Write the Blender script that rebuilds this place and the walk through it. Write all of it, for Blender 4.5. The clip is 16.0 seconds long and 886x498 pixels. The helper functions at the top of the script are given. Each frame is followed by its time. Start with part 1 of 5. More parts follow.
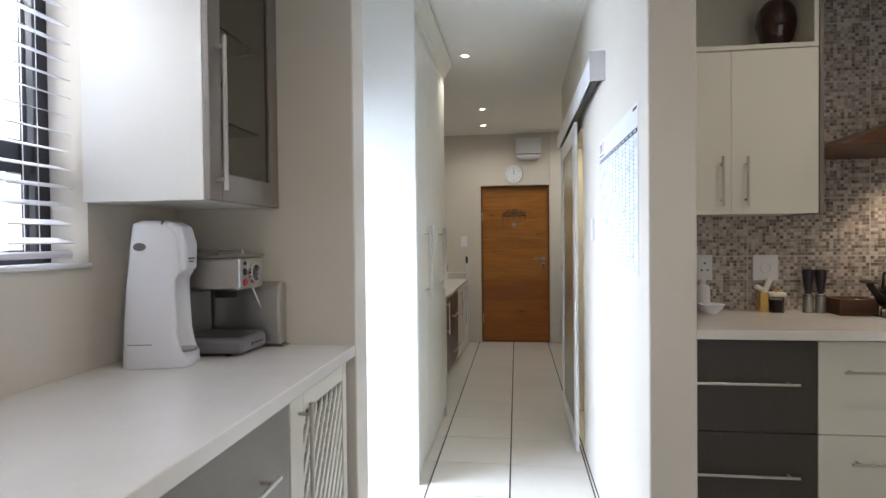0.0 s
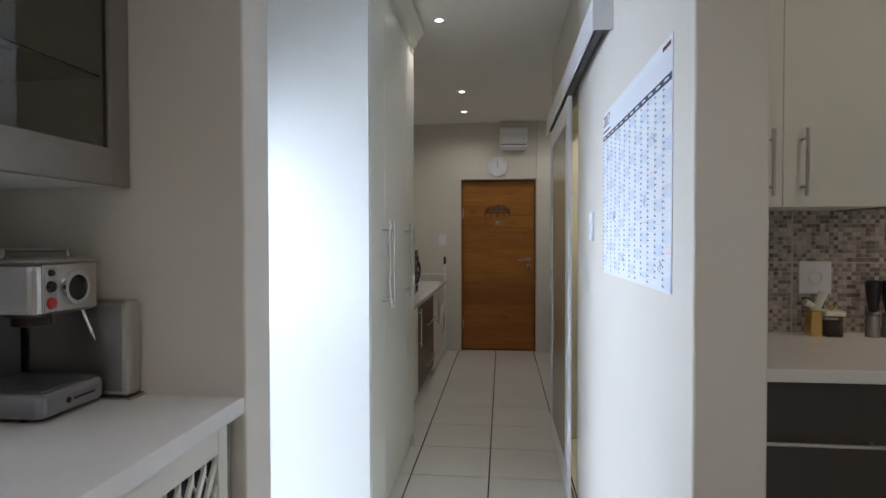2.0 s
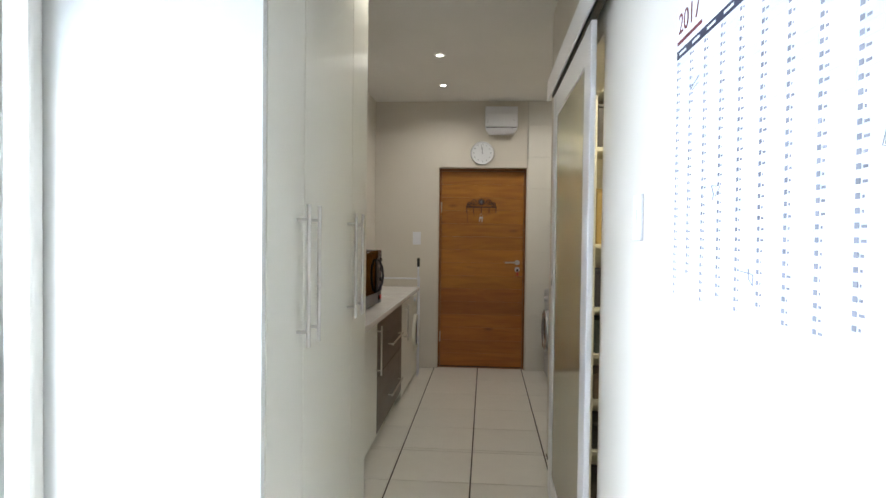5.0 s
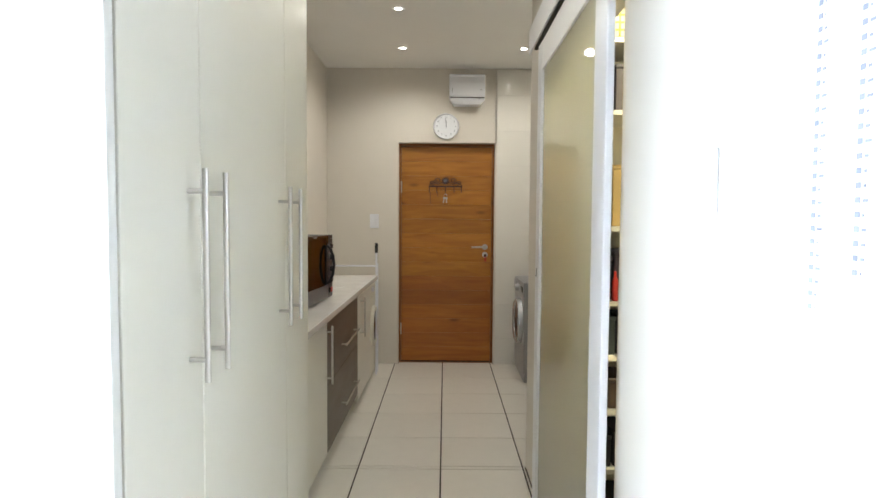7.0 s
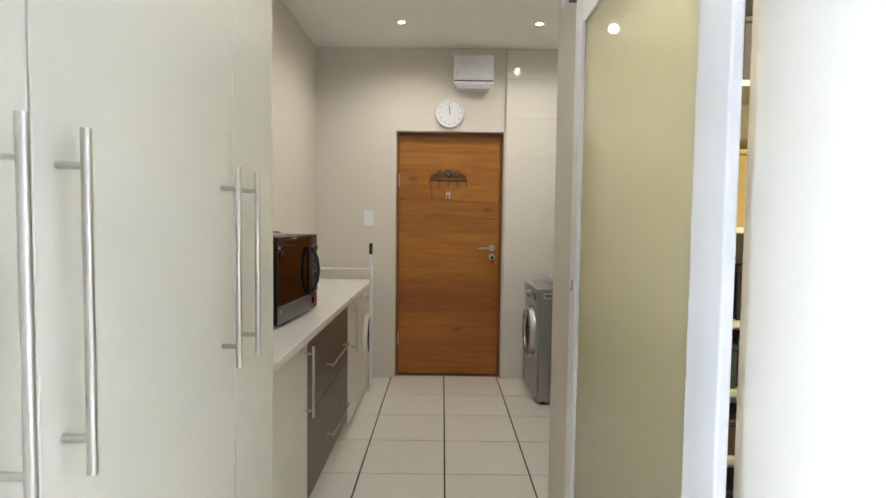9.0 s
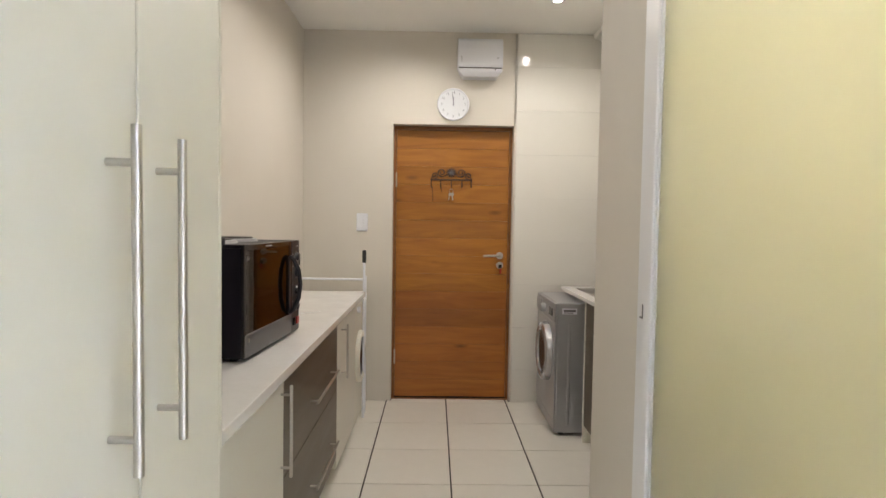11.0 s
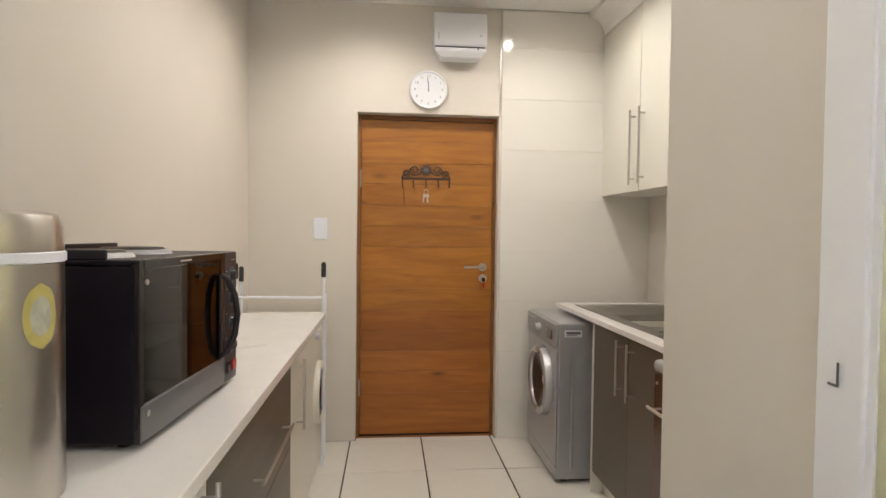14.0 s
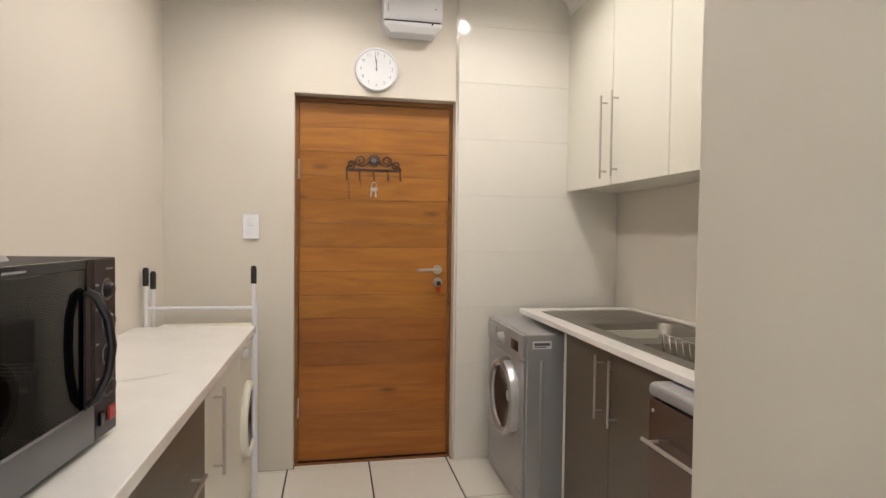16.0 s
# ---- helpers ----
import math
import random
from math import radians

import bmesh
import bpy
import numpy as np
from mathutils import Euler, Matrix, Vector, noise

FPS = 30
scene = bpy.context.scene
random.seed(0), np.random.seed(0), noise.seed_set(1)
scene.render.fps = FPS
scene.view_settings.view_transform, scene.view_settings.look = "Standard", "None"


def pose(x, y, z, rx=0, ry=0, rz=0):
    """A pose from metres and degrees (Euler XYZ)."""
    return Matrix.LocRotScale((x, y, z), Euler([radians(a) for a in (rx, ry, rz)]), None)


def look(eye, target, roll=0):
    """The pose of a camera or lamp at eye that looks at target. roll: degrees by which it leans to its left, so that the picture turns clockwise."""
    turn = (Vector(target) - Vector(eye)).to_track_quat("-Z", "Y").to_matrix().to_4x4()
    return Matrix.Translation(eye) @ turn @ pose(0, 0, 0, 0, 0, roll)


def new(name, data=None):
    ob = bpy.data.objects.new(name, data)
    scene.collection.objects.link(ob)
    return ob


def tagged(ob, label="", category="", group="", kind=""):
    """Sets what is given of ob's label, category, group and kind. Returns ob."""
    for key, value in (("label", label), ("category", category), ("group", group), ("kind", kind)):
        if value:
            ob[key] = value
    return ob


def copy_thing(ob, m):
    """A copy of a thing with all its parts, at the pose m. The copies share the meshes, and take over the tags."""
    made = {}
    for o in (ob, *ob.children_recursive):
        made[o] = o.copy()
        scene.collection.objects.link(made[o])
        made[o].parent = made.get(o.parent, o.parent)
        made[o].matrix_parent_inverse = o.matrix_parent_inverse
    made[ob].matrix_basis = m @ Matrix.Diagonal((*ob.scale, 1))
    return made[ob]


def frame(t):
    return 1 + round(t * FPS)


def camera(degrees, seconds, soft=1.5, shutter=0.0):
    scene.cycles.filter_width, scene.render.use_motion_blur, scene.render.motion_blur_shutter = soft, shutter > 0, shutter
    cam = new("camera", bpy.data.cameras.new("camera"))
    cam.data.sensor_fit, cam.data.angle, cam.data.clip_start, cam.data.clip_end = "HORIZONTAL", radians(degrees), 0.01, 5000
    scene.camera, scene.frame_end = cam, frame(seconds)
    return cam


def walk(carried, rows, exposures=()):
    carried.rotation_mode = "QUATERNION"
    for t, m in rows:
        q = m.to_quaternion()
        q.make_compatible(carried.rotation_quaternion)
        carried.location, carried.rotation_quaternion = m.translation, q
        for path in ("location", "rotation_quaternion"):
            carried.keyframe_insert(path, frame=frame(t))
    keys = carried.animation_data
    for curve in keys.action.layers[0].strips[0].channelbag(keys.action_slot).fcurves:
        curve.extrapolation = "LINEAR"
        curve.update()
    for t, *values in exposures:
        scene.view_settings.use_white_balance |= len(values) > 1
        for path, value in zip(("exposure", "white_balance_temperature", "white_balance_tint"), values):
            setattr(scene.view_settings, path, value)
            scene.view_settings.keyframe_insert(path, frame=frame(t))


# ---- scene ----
cam = camera(76.0, 16.0)
PATH = [
    (0, (0.204, 0.029, 1.359), (-0.053, 2.012, 1.326), -0.6),
    (0.5, (0.2, 0.194, 1.349), (-0.044, 2.178, 1.313), -0.4),
    (1, (0.209, 0.37, 1.361), (-0.023, 2.356, 1.324), -0.4),
    (1.5, (0.218, 0.522, 1.362), (-0.001, 2.51, 1.324), -0.3),
    (2, (0.231, 0.696, 1.358), (0.024, 2.685, 1.319), -0.1),
    (2.5, (0.247, 0.862, 1.36), (0.049, 2.852, 1.323), -0.1),
    (3, (0.249, 1.015, 1.355), (0.058, 3.005, 1.316), -0.0),
    (3.5, (0.237, 1.19, 1.359), (0.054, 3.182, 1.321), 0.0),
    (4, (0.234, 1.372, 1.354), (0.057, 3.363, 1.317), 0.3),
    (6.5, (0.187, 2.118, 1.345), (0.14, 4.115, 1.263), 0.5),
    (7, (0.172, 2.238, 1.341), (0.166, 4.235, 1.241), 0.4),
    (7.5, (0.152, 2.364, 1.34), (0.152, 4.362, 1.238), 0.6),
    (8, (0.138, 2.513, 1.345), (0.14, 4.511, 1.242), 0.6),
    (8.5, (0.137, 2.646, 1.341), (0.138, 4.643, 1.235), 0.7),
    (11, (0.056, 3.292, 1.328), (0.086, 5.29, 1.240), 0.9),
    (11.5, (0.033, 3.414, 1.323), (0.084, 5.412, 1.263), 0.8),
    (12, (0.012, 3.533, 1.314), (0.08, 5.531, 1.257), 0.8),
    (12.5, (-0.012, 3.647, 1.311), (0.076, 5.645, 1.256), 0.8),
    (13, (-0.042, 3.742, 1.314), (0.074, 5.738, 1.257), 0.8),
    (13.5, (-0.056, 3.832, 1.312), (0.100, 5.825, 1.256), 0.8),
    (14, (-0.058, 3.930, 1.313), (0.132, 5.920, 1.257), 0.7),
    (14.5, (-0.060, 4.034, 1.312), (0.169, 6.02, 1.254), 0.7),
    (15, (-0.051, 4.136, 1.312), (0.226, 6.116, 1.254), 0.7),
    (15.5, (-0.040, 4.232, 1.312), (0.285, 6.206, 1.253), 0.7),
    (16, (-0.044, 4.322, 1.313), (0.333, 6.285, 1.254), 0.7),
]
EXPOSURES = [(0.0, 0.16, 6450, 10), (1.0, -0.08, 6400, 10), (2.0, -0.48, 6280, 10), (3.0, -0.62, 6350, 9), (4.2, -0.08, 6500, 8), (6.3, 0.74, 6500, 7), (8.7, 0.9, 6500, 8), (10.8, 1.06, 6550, 11), (13.0, 1.28, 6600, 12), (16.0, 1.27, 6600, 13)]
walk(cam, [(t, look(eye, target, roll)) for t, eye, target, roll in PATH], EXPOSURES)

# ---------------------------------------------------------------- light
# stops follow the clip's own brightening on the way in
CEIL = 2.73
world = bpy.data.worlds.new("world")
scene.world = world
world.use_nodes = True
wn = world.node_tree
sky = wn.nodes.new("ShaderNodeTexSky")
sky.sky_type = "NISHITA"
sky.sun_disc = False
sky.sun_elevation, sky.sun_rotation = radians(55), radians(100)
wn.links.new(sky.outputs[0], wn.nodes["Background"].inputs[0])
wn.nodes["Background"].inputs[1].default_value = 0.12


def lamp(name, kind, m, power, colour, **kw):
    d = bpy.data.lights.new(name, kind)
    d.energy, d.color = power, colour
    for k, v in kw.items():
        if k == "size":
            d.size = v
        elif k == "size_y":
            d.shape = "RECTANGLE"
            d.size_y = v
        elif k == "angle":
            d.angle = v
        elif k == "radius":
            d.shadow_soft_size = v
        elif k == "spot":
            d.spot_size, d.spot_blend = v
    ob = new(name, d)
    ob.matrix_world = m
    return ob


# sun from over the house, so that it lights the yard and not the rooms
lamp("sun", "SUN", look((6, -2, 9), (0, 0, 0)), 4.5, (1.0, 0.95, 0.88), angle=radians(0.6))
# skylight in the openings
SKY = (0.68, 0.80, 1.0)
lamp("daylight_door", "AREA", look((-2.05, 2.50, 1.80), (-0.5, 2.72, 1.0)), 220, SKY, size=1.7, size_y=2.1)
lamp("daylight_window", "AREA", look((-1.95, 1.0, 2.7), (-0.6, 0.85, 1.0)), 100, (0.92, 0.94, 1.0), size=1.6, size_y=0.9)
# no opening is known here; added fill light from behind the camera
lamp("fill_behind_camera", "AREA", look((1.6, -2.72, 1.1), (1.6, 0, 1.1)), 3, (1.0, 0.95, 0.92), size=2.6, size_y=2.0)
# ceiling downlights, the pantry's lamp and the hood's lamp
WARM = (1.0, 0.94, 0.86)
# kitchen downlights out of view; the third is added to brighten the left wall
UNSEEN_KITCHEN_SPOTS = [(1.45, 1.80), (2.6, 1.80), (0.25, 0.45), (1.15, -0.6)]
SPOTS = [(-0.163, 4.27), (-0.143, 6.03), (-0.178, 6.88), (0.80, 6.88), (0.80, 6.03)]
for sx, sy in SPOTS:
    lamp("downlight_lamp", "SPOT", look((sx, sy, CEIL - 0.03), (sx, sy + 0.001, 0)), 11.0 if sx < 0.5 else 10.4, WARM, radius=0.03, spot=(radians(161 if sy > 5 else 130), 0.75))
for sx, sy in UNSEEN_KITCHEN_SPOTS:
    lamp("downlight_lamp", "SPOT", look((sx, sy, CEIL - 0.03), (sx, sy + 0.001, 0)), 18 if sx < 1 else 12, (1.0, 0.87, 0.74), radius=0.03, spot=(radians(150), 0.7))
lamp("pantry_lamp", "POINT", pose(1.2, 4.0, 2.5), 27, (1.0, 0.92, 0.66), radius=0.06)
lamp("hood_lamp", "SPOT", look((2.15, 2.72, 1.72), (2.1, 2.85, 0.9)), 24, (1.0, 0.78, 0.55), radius=0.04, spot=(radians(130), 0.6))


# ---------------------------------------------------------------- materials
def mat(name, colour, rough=0.5, metal=0.0, vary=0.06, scale=6.0, bump=0.0, bump_scale=80.0, stretch=(1, 1, 1), island=0.0, spec=0.5, coat=0.0, per_object=0.0, rough_vary=0.08):
    m = bpy.data.materials.new(name)
    m.use_nodes = True
    nt = m.node_tree
    b = nt.nodes["Principled BSDF"]
    b.inputs["Roughness"].default_value = rough
    b.inputs["Metallic"].default_value = metal
    b.inputs["Specular IOR Level"].default_value = spec
    b.inputs["Coat Weight"].default_value = coat
    b.inputs["Coat Roughness"].default_value = 0.08
    tc = nt.nodes.new("ShaderNodeTexCoord")
    mp = nt.nodes.new("ShaderNodeMapping")
    mp.inputs["Scale"].default_value = stretch
    nt.links.new(tc.outputs["Object"], mp.inputs["Vector"])
    n1 = nt.nodes.new("ShaderNodeTexNoise")
    n1.inputs["Scale"].default_value = scale
    n1.inputs["Detail"].default_value = 5
    n2 = nt.nodes.new("ShaderNodeTexNoise")
    n2.inputs["Scale"].default_value = scale * 0.13
    n2.inputs["Detail"].default_value = 2
    for n in (n1, n2):
        nt.links.new(mp.outputs[0], n.inputs["Vector"])
    add = nt.nodes.new("ShaderNodeMath")
    add.operation = "ADD"
    nt.links.new(n1.outputs["Fac"], add.inputs[0])
    nt.links.new(n2.outputs["Fac"], add.inputs[1])
    last = add.outputs[0]
    mr = nt.nodes.new("ShaderNodeMapRange")
    mr.inputs["From Min"].default_value, mr.inputs["From Max"].default_value = 0.6, 1.4
    mr.inputs["To Min"].default_value, mr.inputs["To Max"].default_value = 1 - vary, 1 + vary
    nt.links.new(last, mr.inputs["Value"])
    val = mr.outputs[0]
    if island or per_object:
        src = nt.nodes.new("ShaderNodeNewGeometry").outputs["Random Per Island"] if island else nt.nodes.new("ShaderNodeObjectInfo").outputs["Random"]
        r2 = nt.nodes.new("ShaderNodeMapRange")
        a = island or per_object
        r2.inputs["To Min"].default_value, r2.inputs["To Max"].default_value = 1 - a, 1 + a
        nt.links.new(src, r2.inputs["Value"])
        mu = nt.nodes.new("ShaderNodeMath")
        mu.operation = "MULTIPLY"
        nt.links.new(val, mu.inputs[0])
        nt.links.new(r2.outputs[0], mu.inputs[1])
        val = mu.outputs[0]
    vm = nt.nodes.new("ShaderNodeVectorMath")
    vm.operation = "SCALE"
    vm.inputs[0].default_value = colour
    nt.links.new(val, vm.inputs["Scale"])
    nt.links.new(vm.outputs[0], b.inputs["Base Color"])
    rr = nt.nodes.new("ShaderNodeMapRange")
    rr.inputs["From Min"].default_value, rr.inputs["From Max"].default_value = 0.3, 0.7
    rr.inputs["To Min"].default_value, rr.inputs["To Max"].default_value = max(0.02, rough * (1 - rough_vary)), min(1, rough * (1 + rough_vary))
    nt.links.new(n2.outputs["Fac"], rr.inputs["Value"])
    nt.links.new(rr.outputs[0], b.inputs["Roughness"])
    if bump:
        nb = nt.nodes.new("ShaderNodeTexNoise")
        nb.inputs["Scale"].default_value = bump_scale
        nb.inputs["Detail"].default_value = 4
        nt.links.new(mp.outputs[0], nb.inputs["Vector"])
        bp = nt.nodes.new("ShaderNodeBump")
        bp.inputs["Strength"].default_value = bump
        bp.inputs["Distance"].default_value = 0.002
        nt.links.new(nb.outputs["Fac"], bp.inputs["Height"])
        nt.links.new(bp.outputs[0], b.inputs["Normal"])
    return m


def glass(name, colour=(1, 1, 1), rough=0.0, mix=0.0, diffuse=(0.8, 0.8, 0.7)):
    m = bpy.data.materials.new(name)
    m.use_nodes = True
    nt = m.node_tree
    b = nt.nodes["Principled BSDF"]
    b.inputs["Base Color"].default_value = (*colour, 1)
    b.inputs["Roughness"].default_value = rough
    b.inputs["Transmission Weight"].default_value = 1.0
    b.inputs["IOR"].default_value = 1.45
    if mix:
        tl = nt.nodes.new("ShaderNodeBsdfTranslucent")
        tl.inputs["Color"].default_value = (*diffuse, 1)
        ms = nt.nodes.new("ShaderNodeMixShader")
        ms.inputs[0].default_value = mix
        out = nt.nodes["Material Output"]
        nt.links.new(b.outputs[0], ms.inputs[1])
        nt.links.new(tl.outputs[0], ms.inputs[2])
        # the polished face over the frosted body
        gl = nt.nodes.new("ShaderNodeBsdfGlossy")
        gl.inputs["Roughness"].default_value = 0.03
        fr = nt.nodes.new("ShaderNodeFresnel")
        fr.inputs["IOR"].default_value = 1.5
        top = nt.nodes.new("ShaderNodeMixShader")
        nt.links.new(fr.outputs[0], top.inputs[0])
        nt.links.new(ms.outputs[0], top.inputs[1])
        nt.links.new(gl.outputs[0], top.inputs[2])
        nt.links.new(top.outputs[0], out.inputs[0])
    return m


def glow(name, colour, strength):
    m = bpy.data.materials.new(name)
    m.use_nodes = True
    b = m.node_tree.nodes["Principled BSDF"]
    b.inputs["Base Color"].default_value = (*colour, 1)
    b.inputs["Emission Color"].default_value = (*colour, 1)
    b.inputs["Emission Strength"].default_value = strength
    return m


def wood_mat(name, dark, light):
    m = bpy.data.materials.new(name)
    m.use_nodes = True
    nt = m.node_tree
    b = nt.nodes["Principled BSDF"]
    tc = nt.nodes.new("ShaderNodeTexCoord")
    oi = nt.nodes.new("ShaderNodeObjectInfo")
    off = nt.nodes.new("ShaderNodeVectorMath")
    off.operation = "SCALE"
    off.inputs[0].default_value = (7.0, 3.0, 5.0)
    nt.links.new(oi.outputs["Random"], off.inputs["Scale"])
    ad = nt.nodes.new("ShaderNodeVectorMath")
    nt.links.new(tc.outputs["Object"], ad.inputs[0])
    nt.links.new(off.outputs[0], ad.inputs[1])
    mp = nt.nodes.new("ShaderNodeMapping")
    mp.inputs["Scale"].default_value = (0.8, 0.8, 7.0)
    nt.links.new(ad.outputs[0], mp.inputs["Vector"])
    big = nt.nodes.new("ShaderNodeTexNoise")
    big.inputs["Scale"].default_value, big.inputs["Detail"].default_value, big.inputs["Distortion"].default_value = 2.2, 6, 1.4
    nt.links.new(mp.outputs[0], big.inputs["Vector"])
    mp2 = nt.nodes.new("ShaderNodeMapping")
    mp2.inputs["Scale"].default_value = (4, 4, 140)
    nt.links.new(ad.outputs[0], mp2.inputs["Vector"])
    fine = nt.nodes.new("ShaderNodeTexNoise")
    fine.inputs["Scale"].default_value, fine.inputs["Detail"].default_value = 2.0, 4
    nt.links.new(mp2.outputs[0], fine.inputs["Vector"])
    vk = nt.nodes.new("ShaderNodeMapping")
    vk.inputs["Scale"].default_value = (2.6, 2.6, 7.5)
    nt.links.new(ad.outputs[0], vk.inputs["Vector"])
    knots = nt.nodes.new("ShaderNodeTexVoronoi")
    knots.inputs["Scale"].default_value = 0.9
    nt.links.new(vk.outputs[0], knots.inputs["Vector"])
    kr = nt.nodes.new("ShaderNodeMapRange")
    kr.inputs["From Min"].default_value, kr.inputs["From Max"].default_value = 0.03, 0.16
    kr.inputs["To Min"].default_value, kr.inputs["To Max"].default_value = 0.42, 1.0
    nt.links.new(knots.outputs["Distance"], kr.inputs["Value"])
    mixf = nt.nodes.new("ShaderNodeMath")
    mixf.operation = "MULTIPLY_ADD"
    nt.links.new(fine.outputs["Fac"], mixf.inputs[0])
    mixf.inputs[1].default_value = 0.35
    nt.links.new(big.outputs["Fac"], mixf.inputs[2])
    cr = nt.nodes.new("ShaderNodeValToRGB")
    cr.color_ramp.elements[0].position, cr.color_ramp.elements[1].position = 0.38, 0.98
    cr.color_ramp.elements[0].color, cr.color_ramp.elements[1].color = (*dark, 1), (*light, 1)
    nt.links.new(mixf.outputs[0], cr.inputs["Fac"])
    mr = nt.nodes.new("ShaderNodeMapRange")
    mr.inputs["To Min"].default_value, mr.inputs["To Max"].default_value = 0.82, 1.12
    nt.links.new(oi.outputs["Random"], mr.inputs["Value"])
    mm = nt.nodes.new("ShaderNodeMath")
    mm.operation = "MULTIPLY"
    nt.links.new(mr.outputs[0], mm.inputs[0])
    nt.links.new(kr.outputs[0], mm.inputs[1])
    sc = nt.nodes.new("ShaderNodeVectorMath")
    sc.operation = "SCALE"
    nt.links.new(cr.outputs[0], sc.inputs[0])
    nt.links.new(mm.outputs[0], sc.inputs["Scale"])
    nt.links.new(sc.outputs[0], b.inputs["Base Color"])
    b.inputs["Roughness"].default_value = 0.42
    bp = nt.nodes.new("ShaderNodeBump")
    bp.inputs["Strength"].default_value, bp.inputs["Distance"].default_value = 0.12, 0.001
    nt.links.new(fine.outputs["Fac"], bp.inputs["Height"])
    nt.links.new(bp.outputs[0], b.inputs["Normal"])
    return m


WALL = mat("wall_paint", (0.668, 0.625, 0.560), 0.55, vary=0.03, scale=3, bump=0.12, bump_scale=120)
WHITE_WALL = mat("white_wall_paint", (0.74, 0.72, 0.66), 0.5, vary=0.03, scale=3, bump=0.1, bump_scale=120)
PANTRY = mat("pantry_paint", (0.74, 0.71, 0.61), 0.6, vary=0.03, scale=3)
CEILING = mat("ceiling_paint", (0.86, 0.85, 0.82), 0.7, vary=0.02, scale=3, bump=0.08, bump_scale=150)
OUTWALL = mat("outside_plaster", (0.75, 0.73, 0.68), 0.8, vary=0.06, scale=4, bump=0.3, bump_scale=60)
PAVING = mat("yard_paving", (0.5, 0.47, 0.42), 0.8, vary=0.12, scale=5, bump=0.3, bump_scale=50)
TILE = mat("floor_tile_ceramic", (0.72, 0.695, 0.635), 0.3, vary=0.03, scale=14, per_object=0.03)
GROUT = mat("dark_grout", (0.05, 0.043, 0.036), 0.9, vary=0.2, scale=30)
WALL_TILE = mat("wall_tile_ceramic", (0.74, 0.715, 0.665), 0.07, vary=0.02, scale=5, per_object=0.012)
LIGHT_GROUT = mat("pale_grout", (0.66, 0.63, 0.58), 0.8)
MOSAIC = mat("mosaic_chips", (0.40, 0.355, 0.325), 0.22, vary=0.15, scale=14, island=0.62)
MOSAIC_BED = mat("mosaic_bed", (0.55, 0.52, 0.48), 0.7)
LACQ = mat("cream_lacquer", (0.70, 0.685, 0.61), 0.32, vary=0.018, scale=2.5, bump=0.03, bump_scale=9)
GLOSSW = mat("white_panel", (0.70, 0.70, 0.67), 0.42, vary=0.015, scale=2, bump=0.02, bump_scale=6)
# kitchen copy of the taupe, colour darkened to offset the spots on its fronts
TAUPE_K = mat("dimmed_taupe_laminate", (0.048, 0.039, 0.032), 0.4, vary=0.12, scale=20, stretch=(7, 1, 1), bump=0.04)
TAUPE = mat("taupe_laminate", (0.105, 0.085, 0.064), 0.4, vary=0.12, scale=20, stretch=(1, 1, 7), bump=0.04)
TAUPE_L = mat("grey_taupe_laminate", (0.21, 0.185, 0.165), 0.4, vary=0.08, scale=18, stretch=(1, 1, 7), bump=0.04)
QUARTZ = mat("white_quartz", (0.77, 0.755, 0.735), 0.2, vary=0.03, scale=60, coat=0.1)
CARCASS = mat("cabinet_carcass", (0.6, 0.57, 0.5), 0.5, vary=0.03)
STEEL = mat("brushed_steel", (0.55, 0.53, 0.50), 0.3, metal=1.0, vary=0.05, scale=40, stretch=(1, 1, 0.1))
CHROME = mat("chrome", (0.75, 0.75, 0.75), 0.1, metal=1.0, vary=0.02)
SINKST = mat("sink_steel", (0.28, 0.265, 0.24), 0.48, metal=1.0, vary=0.06, scale=40)
ALU_W = mat("white_aluminium", (0.78, 0.78, 0.80), 0.32, vary=0.02)
ALU_B = mat("black_aluminium", (0.022, 0.024, 0.032), 0.4, vary=0.1)
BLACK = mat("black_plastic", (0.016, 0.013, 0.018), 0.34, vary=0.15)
BLACKGL = mat("black_gloss", (0.01, 0.009, 0.012), 0.1, vary=0.1)
RUBBER = mat("black_rubber", (0.02, 0.02, 0.02), 0.7, vary=0.15)
PLASTW = mat("white_plastic", (0.78, 0.79, 0.84), 0.3, vary=0.02)
IVORY = mat("ivory_plastic", (0.74, 0.72, 0.63), 0.35, vary=0.02)
SILVER = mat("silver_paint", (0.36, 0.36, 0.37), 0.34, metal=0.35, vary=0.04, scale=30)
SILVER_D = mat("dark_silver", (0.17, 0.17, 0.18), 0.35, metal=0.6, vary=0.05)
RACK_IRON = mat("bronzed_iron", (0.085, 0.052, 0.040), 0.45, metal=0.6, vary=0.25, scale=30)
DRUM_GLASS = mat("dark_drum_glass", (0.03, 0.03, 0.032), 0.22, vary=0.1)
RED = mat("red_plastic", (0.42, 0.025, 0.02), 0.4)
IRON = mat("dark_iron", (0.035, 0.026, 0.022), 0.5, metal=0.6, vary=0.2)
BROWN_CER = mat("brown_glaze", (0.035, 0.012, 0.008), 0.12, vary=0.3, coat=0.4)
DOORWOOD = wood_mat("door_wood", (0.27, 0.092, 0.010), (0.48, 0.192, 0.024))
DOORWOOD_RED = wood_mat("door_wood_reddish", (0.25, 0.074, 0.010), (0.42, 0.148, 0.022))
FRAMEWOOD = wood_mat("frame_wood", (0.16, 0.058, 0.014), (0.27, 0.11, 0.028))
TRAYWOOD = wood_mat("tray_wood", (0.06, 0.025, 0.012), (0.13, 0.06, 0.03))
